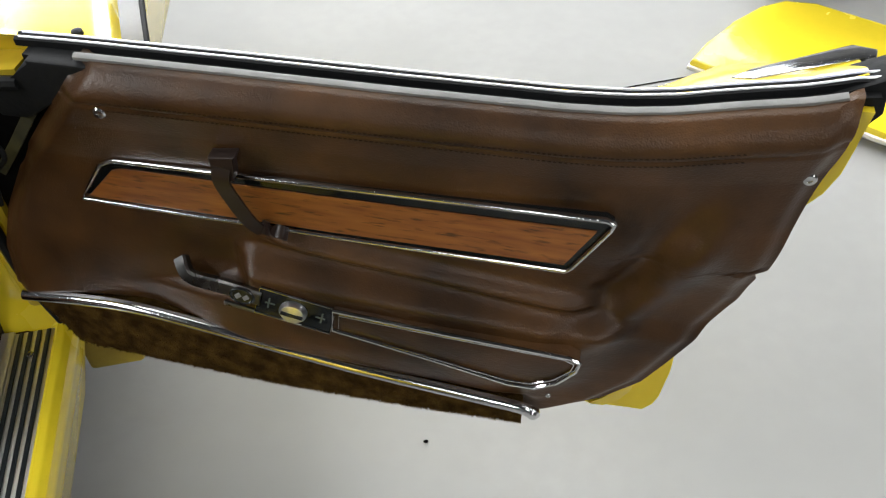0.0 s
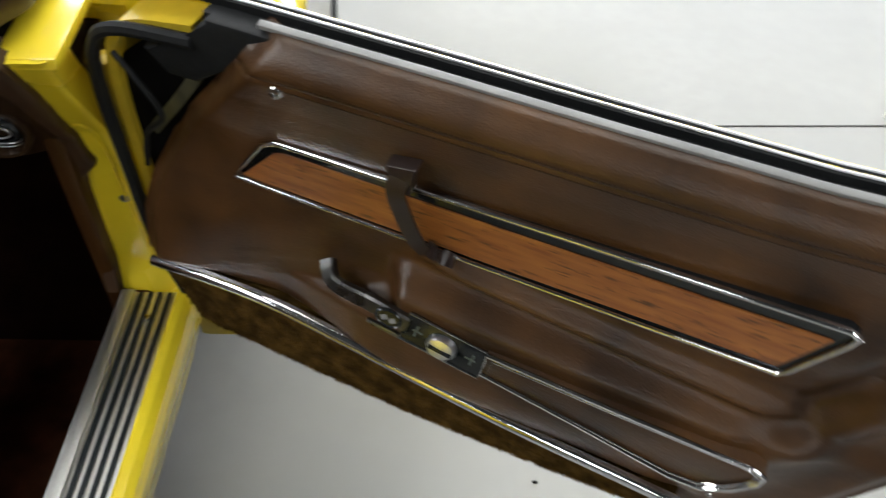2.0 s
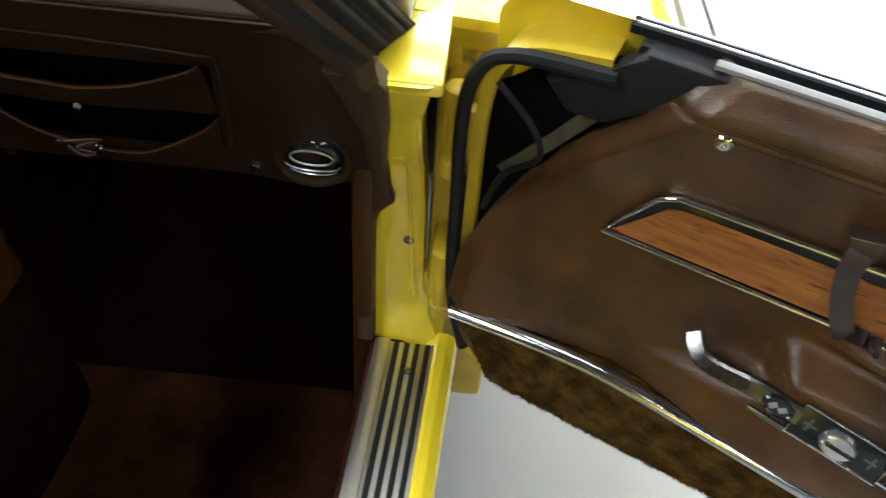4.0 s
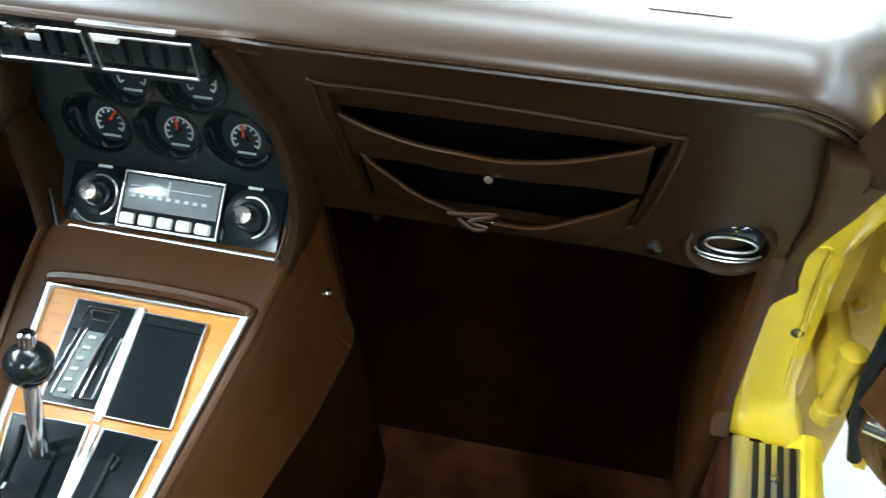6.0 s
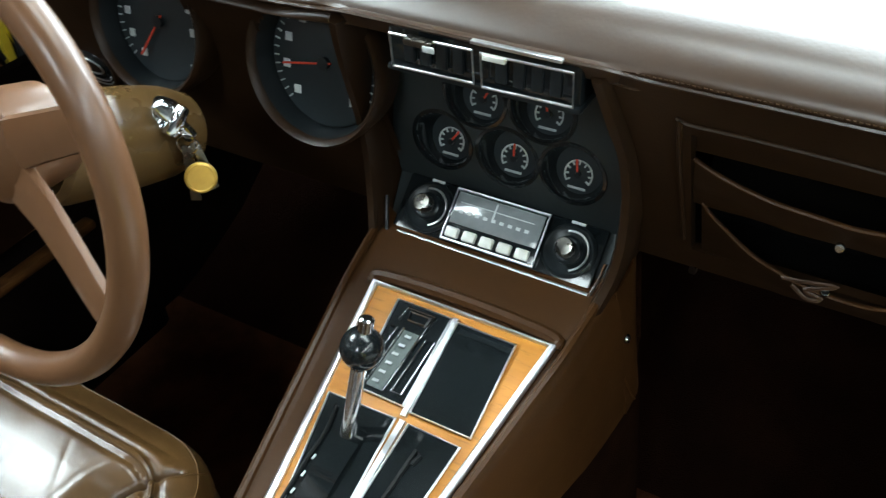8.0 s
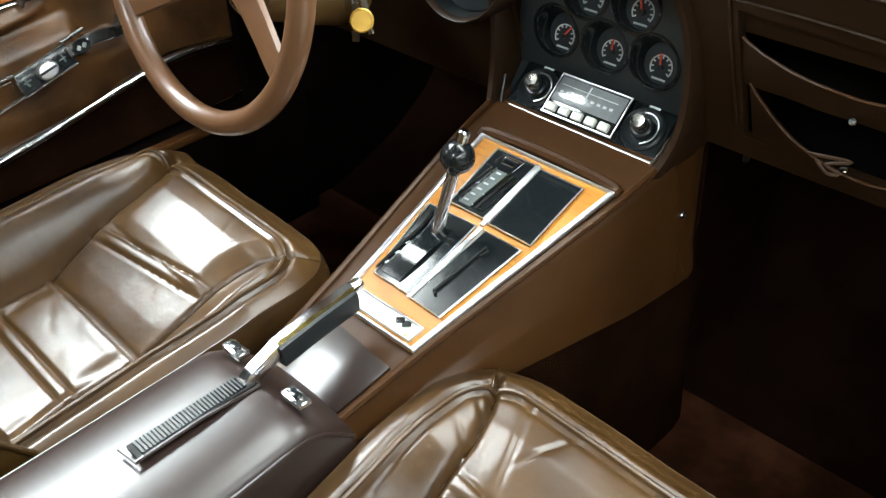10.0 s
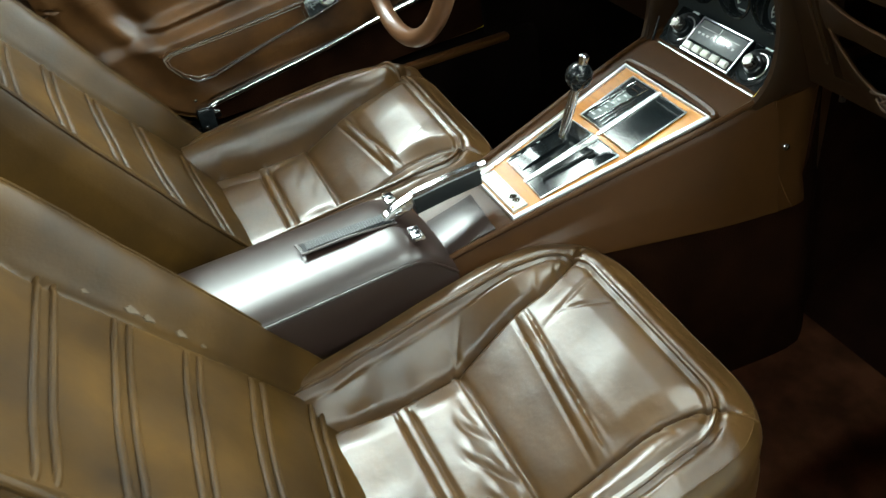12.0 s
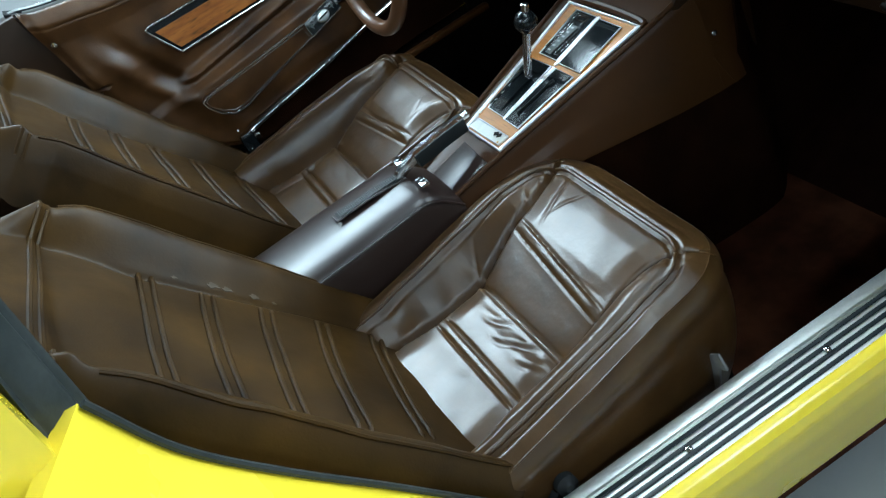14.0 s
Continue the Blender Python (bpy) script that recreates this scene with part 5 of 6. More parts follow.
    part("gate_plate", sheet(lambda a, b: on(-0.036 + 0.030 * a, -0.312 + 0.092 * b, -0.004 - 0.004 * math.sin(math.pi * b)), 4, 10, (0, 0, -0.002)), M_GLOSS, slot, "curved black sliding cover")
    for i in range(3):
        part("gate_mark", boxed((-0.0012, -0.003, 0), (0.0012, 0.003, 0.001), 0, m=Matrix.Translation(on(-0.0405, -0.300 + 0.018 * i, -0.0045))), M_MARK, slot)
    for dx in (-0.004, 0.006):
        part("emblem", boxed((-0.005, -0.005, 0), (0.005, 0.005, 0.001), 0, m=Matrix.Translation(on(0.040 + dx, -0.352, -0.0035)) @ pose(0, 0, 0, 0, 0, 45)), M_CHROME, sp)
    for a, y in ((0.054, -0.362), (-0.054, -0.337)):
        part("screw", screw_bm(Matrix.Translation(on(a, y, 0)), 0.003), M_BRASS, sp)

    # gear lever
    lever = part("gear_lever", lathe([(0.008, 0), (0.0075, 0.092)], facing((-0.024, -0.232, con_z(-0.232) + 0.004), (0.10, 0.28, 1)), 14), M_CHROME, t, "steel gear lever")
    top = Vector((-0.024, -0.232, con_z(-0.232) + 0.004)) + Vector((0.10, 0.28, 1)).normalized() * 0.092
    ball = [(0.008, -0.004)] + [(0.021 * math.sin(a), 0.018 - 0.021 * math.cos(a)) for a in [math.pi * k / 12 for k in range(2, 12)]] + [(0.0075, 0.040)]
    kn = part("knob", lathe(ball, facing(top, (0.10, 0.28, 1)), 28), M_GLOSS, lever, "gloss black ball knob")
    part("button", lathe([(0.0075, 0.036), (0.0075, 0.050), (0.005, 0.052), (0, 0.052)], facing(top, (0.10, 0.28, 1)), 18), M_CHROME, kn, "chrome release button")

    # rear box with lid
    LID = [(-0.089, 0.17), (-0.089, 0.36), (-0.089, 0.50), (-0.0888, 0.545), (-0.0882, 0.565), (-0.0868, 0.575), (-0.083, 0.582), (-0.074, 0.5865), (-0.058, 0.591), (-0.038, 0.594), (-0.018, 0.5955), (0.0, 0.596)]
    LID += [(-a, b) for a, b in LID[-2::-1]]

    def lid(s, tt):
        y = -0.475 - 0.55 * tt
        a, b = LID[min(int(s * (len(LID) - 1) + 0.5), len(LID) - 1)]
        drop = 0.07 * (1 - sstep(-0.035, 0.075, tt * 0.55)) ** 1.3
        return Vector((a * (1 + 0.15 * tt) + 0.004, y, b - drop * sstep(0.4, 0.56, b) - 0.02 * tt))
    part("rear_box", sheet(lid, len(LID) - 1, 40, (0, 0, -0.004)), M_LID, t, "dark brown vinyl rear console box")
    k0 = LID.index((-0.0868, 0.575))
    for k in (k0, len(LID) - 1 - k0):
        part("edge_piping", tube([lid(k / (len(LID) - 1), i / 30) + Vector((0, 0, 0.001)) for i in range(31)], 0.0022, 6), M_LID, t)
    part("box_front", plate([(-0.084, 0.17), (0.092, 0.17), (0.092, 0.45), (0.088, 0.51), (0.07, 0.522), (-0.062, 0.522), (-0.08, 0.51), (-0.084, 0.45)], lambda a, b, d: Vector((a, -0.473 - d, b)), 0.02, 0.004), M_LID, t)
    for x in (-0.047, 0.056):
        c = part("clip", boxed((x - 0.016, -0.524, 0.588), (x + 0.016, -0.508, 0.596), 0.002), M_CHROME, t, "chrome lid clip")
        part("emblem", boxed((x - 0.007, -0.520, 0.596), (x + 0.007, -0.512, 0.599), 0.001), M_GLOSS, c)
    brush = part("brake_slot", sweep([(0.004, -0.535, 0.594), (0.003, -0.60, 0.5965), (0.002, -0.668, 0.5955)], [(-0.011, -0.002), (0.011, -0.002), (0.011, 0.003), (-0.011, 0.003)]), M_RUBBER, t, "bristle-lined brake slot")
    for i in range(30):
        part("bristle", boxed((-0.0095, -0.0012, 0.003), (0.0095, 0.0012, 0.0055), 0, m=Matrix.Translation((0.003, -0.545 - 0.004 * i, 0.5955))), M_BLACK, brush)
    part("slot_edge", tube([(0.016, -0.53, 0.593), (0.015, -0.60, 0.598), (0.014, -0.672, 0.5965), (-0.012, -0.674, 0.5965)], 0.0022, 6), M_LID, brush)
    for q in ((0.096, -0.485, 0.47), (0.098, -0.56, 0.40), (0.098, -0.66, 0.42)):
        part("screw", screw_bm(facing(q, (1, 0, 0)), 0.004), M_CHROME, t)
    # plate between box and shift plate
    part("brake_plate", plate([(-0.03, -0.475), (0.062, -0.475), (0.068, -0.40), (-0.03, -0.392)], lambda a, y, d: Vector((a, y, con_z(y) + 0.006 - d)), 0.006, 0.002), M_LID, t, "worn brown brake surround")
    return t


build_console()


def build_brake():
    t = thing("parking_brake", "chrome parking brake lever with black grip, raised from the console", "brake lever", (0.0, -0.53, 0.58))
    arm = smooth_path([(0.004, -0.56, 0.572), (0.004, -0.535, 0.598), (0.003, -0.51, 0.608), (0.0, -0.49, 0.612)], 5)
    part("arm", sweep(arm, [(-0.008, -0.008), (0.008, -0.008), (0.009, 0), (0.006, 0.008), (-0.006, 0.008), (-0.009, 0)]), M_CHROME, t)
    path = [(0.001, -0.497, 0.612), (-0.001, -0.44, 0.617), (-0.003, -0.388, 0.619)]
    part("grip", sweep(path, [(-0.011, -0.022), (0.011, -0.022), (0.013, -0.006), (0.011, 0.004), (-0.011, 0.004), (-0.013, -0.006)]), M_BLACK, t, "black plastic grip")
    part("top_strip", sweep([(a, b, c + 0.007) for a, b, c in path], [(-0.007, -0.003), (0.007, -0.003), (0.005, 0.003), (-0.005, 0.003)]), M_CHROME, t, "chrome top strip")
    part("button", lathe([(0.008, 0), (0.008, 0.012), (0.005, 0.015), (0, 0.015)], facing((-0.003, -0.387, 0.622), (0, 1, 0.05)), 16), M_CHROME, t)


build_brake()

# ---- dashboard ----


def dash_y(z):
    return -0.013 + (0.895 - z) * 0.43


def build_dash():
    t = thing("dashboard", "brown padded vinyl dashboard with map pockets and round air vents", "dashboard", (0, 0.1, 0.9))

    # padded top: from the front roll forward to the windscreen
    prof = [(-0.005, 0.925), (-0.018, 0.930), (-0.028, 0.934), (-0.033, 0.938), (-0.036, 0.944), (-0.031, 0.952), (-0.021, 0.9597), (-0.008, 0.9662), (0.009, 0.9705), (0.038, 0.9725), (0.10, 0.970), (0.22, 0.960), (0.42, 0.935)]
    fine = smooth_path([(0, a, b) for a, b in prof], 4)

    def end_drop(x):
        """The pad curls down at its door end."""
        k = min(1.0, max(0.0, x - 0.552) / 0.084)
        return 0.084 * (1 - math.sqrt(1 - k * k))

    def top(s, tt):
        x = -0.70 + 1.334 * s
        q = fine[min(int(tt * 48 + 0.5), 48)]
        y, z = q.y, q.z
        mid = sstep(0.165, 0.125, abs(x - 0.012))
        if z < 0.945 and tt < 0.4:
            y, z = y + (-0.040 - y) * mid, z + (0.944 - z) * mid
        y += 0.012 * sstep(0.57, 0.634, x) - 0.22 * max(0.0, y) * (x / 0.66) ** 4
        z -= end_drop(x)
        x += 0.030 * sstep(0.56, 0.634, x) * sstep(-0.01, 0.06, q.y)
        # brow over the driver's dials
        br = sstep(-0.12, -0.20, x)
        return Vector((x, y - 0.03 * br * sstep(0.5, 0.2, tt), z + 0.012 * br))
    part("pad", sheet(top, 200, 48, (0, 0.012, -0.02)), M_PAD, t, "padded brown vinyl dash top with stitched front edge")
    part("pad_welt", tube([top(i / 120, 3 / 12) + Vector((0, -0.001, -0.0005)) for i in range(121)], 0.0022, 6), M_PAD, t)
    st = bmesh.new()
    for i in range(300):
        if not 0.40 < i / 300 < 0.645:
            for tt in (0.3125, 0.2292):
                q, r = top(i / 300, tt), top((i + 0.55) / 300, tt)
                sweep([q + Vector((0, -0.0008, 0.0006)), r + Vector((0, -0.0008, 0.0006))], [(-0.0006, -0.0006), (0.0006, -0.0006), (0.0006, 0.0006), (-0.0006, 0.0006)], bm=st)
    tagged(part("stitching", st, M_PAD, t, "brown thread"), kind="stuff")
    gr = part("speaker_grille", sheet(lambda a, b: top((0.70 + 0.452 + 0.060 * a) / 1.334, 0.70 + 0.115 * b) + Vector((0, 0, 0.0006)), 12, 16, (0, 0, -0.001)), M_PAD, t, "fine slotted grille")
    for i in range(16):
        a = 0.04 + 0.92 * i / 15
        pts = [top((0.70 + 0.452 + 0.060 * a) / 1.334, 0.705 + 0.105 * k / 4) + Vector((0, 0, 0.0006)) for k in range(5)]
        part("slot", sweep(pts, [(-0.0008, -0.0006), (0.0008, -0.0006), (0.0008, 0.0004), (-0.0008, 0.0004)]), M_PAD, gr)
    # defroster outlets
    for x0, x1 in ((0.12, 0.50), (-0.60, -0.15)):
        df = part("defroster", boxed((x0, 0.20, 0.950), (x1, 0.245, 0.9635), 0.003), M_DASH, t, "slotted defroster outlet")
        for i in range(24):
            x = x0 + 0.01 + (x1 - x0 - 0.02) * i / 23
            part("slot", boxed((x - 0.003, 0.205, 0.963), (x + 0.003, 0.24, 0.965), 0), M_BLACK, df)

    # passenger side face with recessed pocket opening
    ox0, ox1, oz0, oz1 = 0.205, 0.487, 0.700, 0.882

    def place(zx, fx, zz, fz):
        """zx, zz: zone 0 to 2 across and up; fx, fz: the part of that zone."""
        hi = oz1 - 0.010 * fx if zx == 1 else (oz1 if zx == 0 else oz1 - 0.010)
        zs = (0.665, oz0, hi, 0.933)
        z = zs[zz] + (zs[zz + 1] - zs[zz]) * fz
        xr = ox1 - 0.020 + 0.022 * (z - oz0) / (oz1 - oz0)
        xs = (0.140, ox0, xr, 0.622)
        x = xs[zx] + (xs[zx + 1] - xs[zx]) * fx
        if zz == 2:
            z -= end_drop(x) * fz
        if zz == 0 and fz == 0:
            z -= 0.02 * gauss(x - 0.56, 0.05)
        return Vector((x, dash_y(z) + 0.012 * sstep(0.52, 0.62, x), z))
    bm = bmesh.new()
    for zx in range(3):
        for zz in range(3):
            if zx == 1 and zz == 1:
                continue
            nu, nv = (8, 30, 24)[zx], (4, 12, 6)[zz]
            g = [[bm.verts.new(place(zx, i / nu, zz, k / nv)) for k in range(nv + 1)] for i in range(nu + 1)]
            for i in range(nu):
                for k in range(nv):
                    bm.faces.new((g[i][k], g[i + 1][k], g[i + 1][k + 1], g[i][k + 1]))
    bmesh.ops.remove_doubles(bm, verts=bm.verts[:], dist=0.0004)
    walls = [e for e in bm.edges if e.is_boundary]
    ext = bmesh.ops.extrude_edge_only(bm, edges=walls)
    for v in [q for q in ext["geom"] if isinstance(q, bmesh.types.BMVert)]:
        v.co.y += 0.014
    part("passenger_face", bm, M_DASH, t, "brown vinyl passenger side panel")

    def inner(s, tt):
        z = 0.848 + 0.044 * tt
        return Vector((0.198 + 0.296 * s, dash_y(z) + 0.016, z))
    part("pocket_liner", sheet(inner, 8, 6, (0, 0.004, 0)), M_DASH, t, "brown pocket lining")
    # welt round the opening
    w = smooth_path([(0.198, 0, 0.720), (0.196, 0, 0.884), (0.211, 0, 0.895), (0.34, 0, 0.894), (0.478, 0, 0.884), (0.495, 0, 0.871), (0.480, 0, 0.742), (0.468, 0, 0.720)], 5)
    part("pocket_welt", tube([Vector((q.x, dash_y(q.z) - 0.002, q.z)) for q in w], 0.0024, 7), M_DASH, t)
    # Black sheet standing for the shadow inside the pockets.
    part("pocket_back", boxed((0.19, 0.172, 0.672), (0.50, 0.180, 0.90)), M_VOID, t, "near-black sheet for the shade inside the pocket")

    # two map pockets, lips sagging open
    def pocket(name, z_end, sag, bottom, out, x0=0.206, x1=0.475):
        def fn(s, tt):
            x = x0 + (x1 - x0) * s
            belly = math.sin(math.pi * s) ** 0.8
            zt = z_end[0] + (z_end[1] - z_end[0]) * s - sag * belly
            z = zt + (bottom - zt) * tt
            return Vector((x, dash_y(z) + 0.004 - out * belly * (1 - 0.6 * tt) + 0.004 * noise.noise((x * 20, z * 25, sag * 90)), z))
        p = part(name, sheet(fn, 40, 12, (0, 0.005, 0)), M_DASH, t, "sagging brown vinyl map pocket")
        part("lip", tube([fn(i / 40, 0) for i in range(41)], 0.0021, 6), M_TUNNEL, p, "piped pocket lip")
        return p
    p1 = pocket("upper_pocket", (0.846, 0.862), 0.038, 0.781, 0.010)
    p2 = pocket("lower_pocket", (0.785, 0.772), 0.075, 0.668, 0.018, 0.214, 0.472)
    snap = [(0.0048, 0), (0.0048, 0.002), (0.0036, 0.0036), (0, 0.004)]
    part("snap", lathe(snap, facing((0.338, dash_y(0.787) - 0.009, 0.787), (0, -1, 0.4)), 14), M_CHROME, p1)
    part("snap", lathe(snap, facing((0.337, dash_y(0.715) - 0.020, 0.718), (0, -0.6, 0.8)), 14), M_CHROME, p2)
    fold = [Vector((0.328 + a, dash_y(0.727) - 0.024 - 0.003 * (k % 2), 0.726 + b)) for k, (a, b) in enumerate(((-0.030, 0.002), (-0.015, 0.006), (0.018, 0.009), (-0.008, -0.002), (0.008, -0.010), (-0.004, -0.012), (-0.020, -0.003)))]
    part("snap_tab", tube(smooth_path(fold, 4), 0.0024, 6, up=(0, -1, 0), flat=0.6), M_EDGE, p2, "curled snap tab")

    # round air vent
    for vx in (0.564, -0.64):
        m = facing(Vector((vx, 0.067, 0.713)), (0, -1, -0.10))
        v = part("air_vent", lathe([(0.043, -0.006), (0.043, 0.002), (0.040, 0.006), (0.036, 0.005), (0.033, -0.002), (0.033, -0.03), (0.0, -0.032)], m, 36), M_DASH, t, "round ball air vent in a brown bezel")
        ball = m @ pose(0, 0.003, -0.004, 16, 0, 0)
        part("ball", lathe([(0.0325, -0.02), (0.0325, 0.0), (0.029, 0.006), (0.024, 0.009), (0.020, 0.009), (0.019, -0.012), (0.0, -0.013)], ball, 36), M_GLOSS, v, "gloss black vent ball")
        for dy, w, h, r, a0, a1 in ((0.008, 0.0235, 0.0155, 0.0014, 0.0, 2.0), (-0.006, 0.0300, 0.0150, 0.0012, 1.02, 1.98), (-0.014, 0.0270, 0.0150, 0.0011, 1.10, 1.90)):
            pts = [ball @ Vector((w * math.cos(a), dy + h * math.sin(a), 0.0105)) for a in [math.pi * (a0 + (a1 - a0) * i / 28) for i in range(28 if a1 - a0 == 2.0 else 29)]]
            part("vane", tube(pts, r, 7, a1 - a0 == 2.0, up=(0, -1, 0)), M_SATIN, v, "bright vent vane")
    # hanging trim tabs under the dash
    part("cable_end", boxed((0.203, 0.085, 0.655), (0.211, 0.093, 0.688), 0.002), M_PULL, t)
    part("light_socket", lathe([(0.008, 0), (0.008, 0.018), (0.005, 0.02), (0, 0.02)], facing((0.497, 0.09, 0.690), (0, -1, -0.5)), 14), M_PULL, t)
    # Near-black sheet for the shade under the dash.
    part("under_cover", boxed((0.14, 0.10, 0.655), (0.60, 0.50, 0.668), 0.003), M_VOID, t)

    # driver side face with dial hoods
    def dface(s, tt):
        x = -0.735 + 0.60 * s
        z = 0.60 + 0.32 * tt
        return Vector((x, 0.03 + 0.35 * (0.82 - z) + 0.0, z))
    dials = ((-0.200, 190), (-0.440, 235))
    bm = bmesh.new()
    grid = [[bm.verts.new(dface(i / 80, k / 48)) for k in range(49)] for i in range(81)]
    for i in range(80):
        for k in range(48):
            q = dface((i + 0.5) / 80, (k + 0.5) / 48)
            if all(math.hypot(q.x - vx, q.z - 0.838) > 0.078 for vx, _ in dials):
                bm.faces.new((grid[i][k], grid[i + 1][k], grid[i + 1][k + 1], grid[i][k + 1]))
    bmesh.ops.delete(bm, geom=[v for v in bm.verts if not v.link_faces], context="VERTS")
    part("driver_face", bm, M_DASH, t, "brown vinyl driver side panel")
    for vx, ang in dials:
        c = Vector((vx, 0.030, 0.838))
        m = facing(c, (0, -1, 0.22))
        d = part("large_dial", lathe([(0.081, -0.02), (0.086, 0.010), (0.087, 0.026), (0.084, 0.031), (0.080, 0.028), (0.078, 0.022)], m, 48), M_DASH, t, "deep hooded large dial")
        part("dial_well", lathe([(0.0782, 0.0225), (0.073, -0.002), (0.0, -0.004)], m, 48), M_BLACK, d, "black dial well")
        part("dial_face", lathe([(0.071, 0.0), (0.0, 0.001)], m, 40), M_FACE, d, "black dial face")
        for i in range(9):
            a = radians(225 - i * 33.75) if vx > -0.3 else radians(235 - i * 30)
            part("numeral_bar", boxed((-0.0042, -0.0046, 0.0012), (0.0042, 0.0046, 0.0024), 0, m=m @ pose(0.052 * math.cos(a), 0.052 * math.sin(a), 0)), M_MARK, d)
        for i in range(33):
            a = radians(225 - i * 8.4)
            part("tick", boxed((-0.003, -0.0007, 0.0012), (0.003, 0.0007, 0.0022), 0, m=m @ pose(0.065 * math.cos(a), 0.065 * math.sin(a), 0, 0, 0, math.degrees(a))), M_MARK, d)
        part("pointer", boxed((-0.01, -0.0010, 0.004), (0.055, 0.0010, 0.006), 0, m=m @ pose(0, 0, 0, 0, 0, ang)), M_RED, d)
        part("pointer_hub", lathe([(0.007, 0.002), (0.007, 0.007), (0, 0.008)], m, 14), M_BLACK, d)
    return t


build_dash()


def build_cluster():
    t = thing("instrument_cluster", "black center instrument panel with five small gauges and radio", "instrument panel", (0, 0.03, 0.65))
    out = [(-0.128, 0.648), (-0.140, 0.70), (-0.142, 0.76), (-0.132, 0.83), (-0.112, 0.885), (-0.09, 0.912), (0.10, 0.912), (0.122, 0.885), (0.138, 0.83), (0.146, 0.76), (0.142, 0.70), (0.128, 0.648)]

    def cy(z):
        return lerp_table([(0.60, -0.03), (0.648, 0.012), (0.656, 0.0205), (0.694, 0.066), (0.72, 0.064), (0.78, 0.060), (0.84, 0.062), (0.92, 0.06)], z)

    def face(s, tt):
        z = 0.648 + 0.264 * tt
        l = lerp_table([(b, a) for a, b in out[:6]], z)
        r = lerp_table([(b, a) for a, b in out[:5:-1]], z)
        return Vector((l + (r - l) * s, cy(z), z))
    holes = [(-0.078, 0.757, 55), (0.001, 0.757, 92), (0.076, 0.759, 100), (-0.036, 0.821, 60), (0.040, 0.823, 110)]
    bm = bmesh.new()
    grid = [[bm.verts.new(face(i / 80, k / 80)) for k in range(81)] for i in range(81)]
    for i in range(80):
        for k in range(80):
            q = face((i + 0.5) / 80, (k + 0.5) / 80)
            if all(math.hypot(q.x - hx, q.z - hz) > 0.0335 for hx, hz, _ in holes):
                bm.faces.new((grid[i][k], grid[i + 1][k], grid[i + 1][k + 1], grid[i][k + 1]))
    bmesh.ops.delete(bm, geom=[v for v in bm.verts if not v.link_faces], context="VERTS")
    part("back_panel", bm, M_PANEL, t, "satin black instrument panel")
    part("back_cover", boxed((-0.125, 0.112, 0.66), (0.125, 0.118, 0.90)), M_VOID, t)
    # brown surround running up both sides
    for sx in (-1, 1):
        pts = smooth_path([(sx * 0.130, -0.01, 0.632), (sx * 0.146, 0.018, 0.69), (sx * 0.150, 0.024, 0.76), (sx * 0.148, 0.010, 0.83), (sx * 0.139, -0.012, 0.885), (sx * 0.130, -0.028, 0.930)], 5)
        sr = part("surround", sweep(pts, [(-0.006, -0.03), (0.006, -0.03), (0.008, 0.0), (0.004, 0.01), (-0.004, 0.01), (-0.008, 0)], up=(0, -1, 0.2)), M_DASH, t, "brown vinyl edge trim")
        part("side_wall", sweep([q + Vector((0, 0.05, 0)) for q in pts], [(-0.004, -0.05), (0.004, -0.05), (0.004, 0.05), (-0.004, 0.05)], up=(0, -1, 0.2)), M_DASH, sr)
        part("bright_strip", tube([(sx * 0.124, 0.004, 0.655), (sx * 0.130, 0.016, 0.672), (sx * 0.133, 0.024, 0.688)], 0.0022, 6), M_CHROME if sx > 0 else M_BLACK, t)

    def gauge(x, z, ang):
        bm = bmesh.new()
        rings = []
        for r, k, off in ((0.0385, 0.0, 0.0), (0.0380, 0.0, 0.0016), (0.0340, 0.0, 0.0022), (0.0328, 0.02, 0.0), (0.0305, 0.4, 0.0), (0.0270, 0.9, 0.0), (0.0262, 1.0, 0.0)):
            c = Vector((x - 0.003 * k, cy(z) - off + 0.027 * k, z - 0.013 * k))
            rings.append([bm.verts.new(c + Vector((r * math.cos(q), 0.25 * k * r * math.sin(q), r * math.sin(q)))) for q in [2 * math.pi * n / 40 for n in range(40)]])
        for r0, r1 in zip(rings, rings[1:]):
            for n in range(40):
                bm.faces.new((r0[n], r0[(n + 1) % 40], r1[(n + 1) % 40], r1[n]))
        g = part("gauge", bm, M_GLOSS, t, "deep black gauge well")
        m = facing((x - 0.003, cy(z) + 0.0268, z - 0.013), (0, -1, 0.25))
        part("dial_face", lathe([(0.027, 0.0), (0.0, 0.0004)], m, 30), M_FACE, g, "black dial face")
        for i in range(9):
            a = radians(215 - i * 31)
            part("tick", boxed((-0.0026, -0.0009, 0), (0.0026, 0.0009, 0.001), 0, m=m @ pose(0.0135 * math.cos(a), 0.0135 * math.sin(a) - 0.0045, 0.001, 0, 0, math.degrees(a))), M_MARK, g)
        arc = [m @ Vector((0.0155 * math.cos(a), 0.0155 * math.sin(a) - 0.0045, 0.0014)) for a in [radians(215 - 12.4 * i) for i in range(21)]]
        part("scale_arc", tube(arc, 0.0010, 5, up=(0, -1, 0)), M_MARK, g)
        part("legend_bar", boxed((-0.010, -0.0215, 0.0008), (0.010, -0.0190, 0.0016), 0, m=m), M_MARK, g)
        part("pointer", boxed((-0.003, -0.0011, 0), (0.0175, 0.0011, 0.001), 0, m=m @ pose(0, -0.0045, 0.004, 0, 0, ang)), M_RED, g)
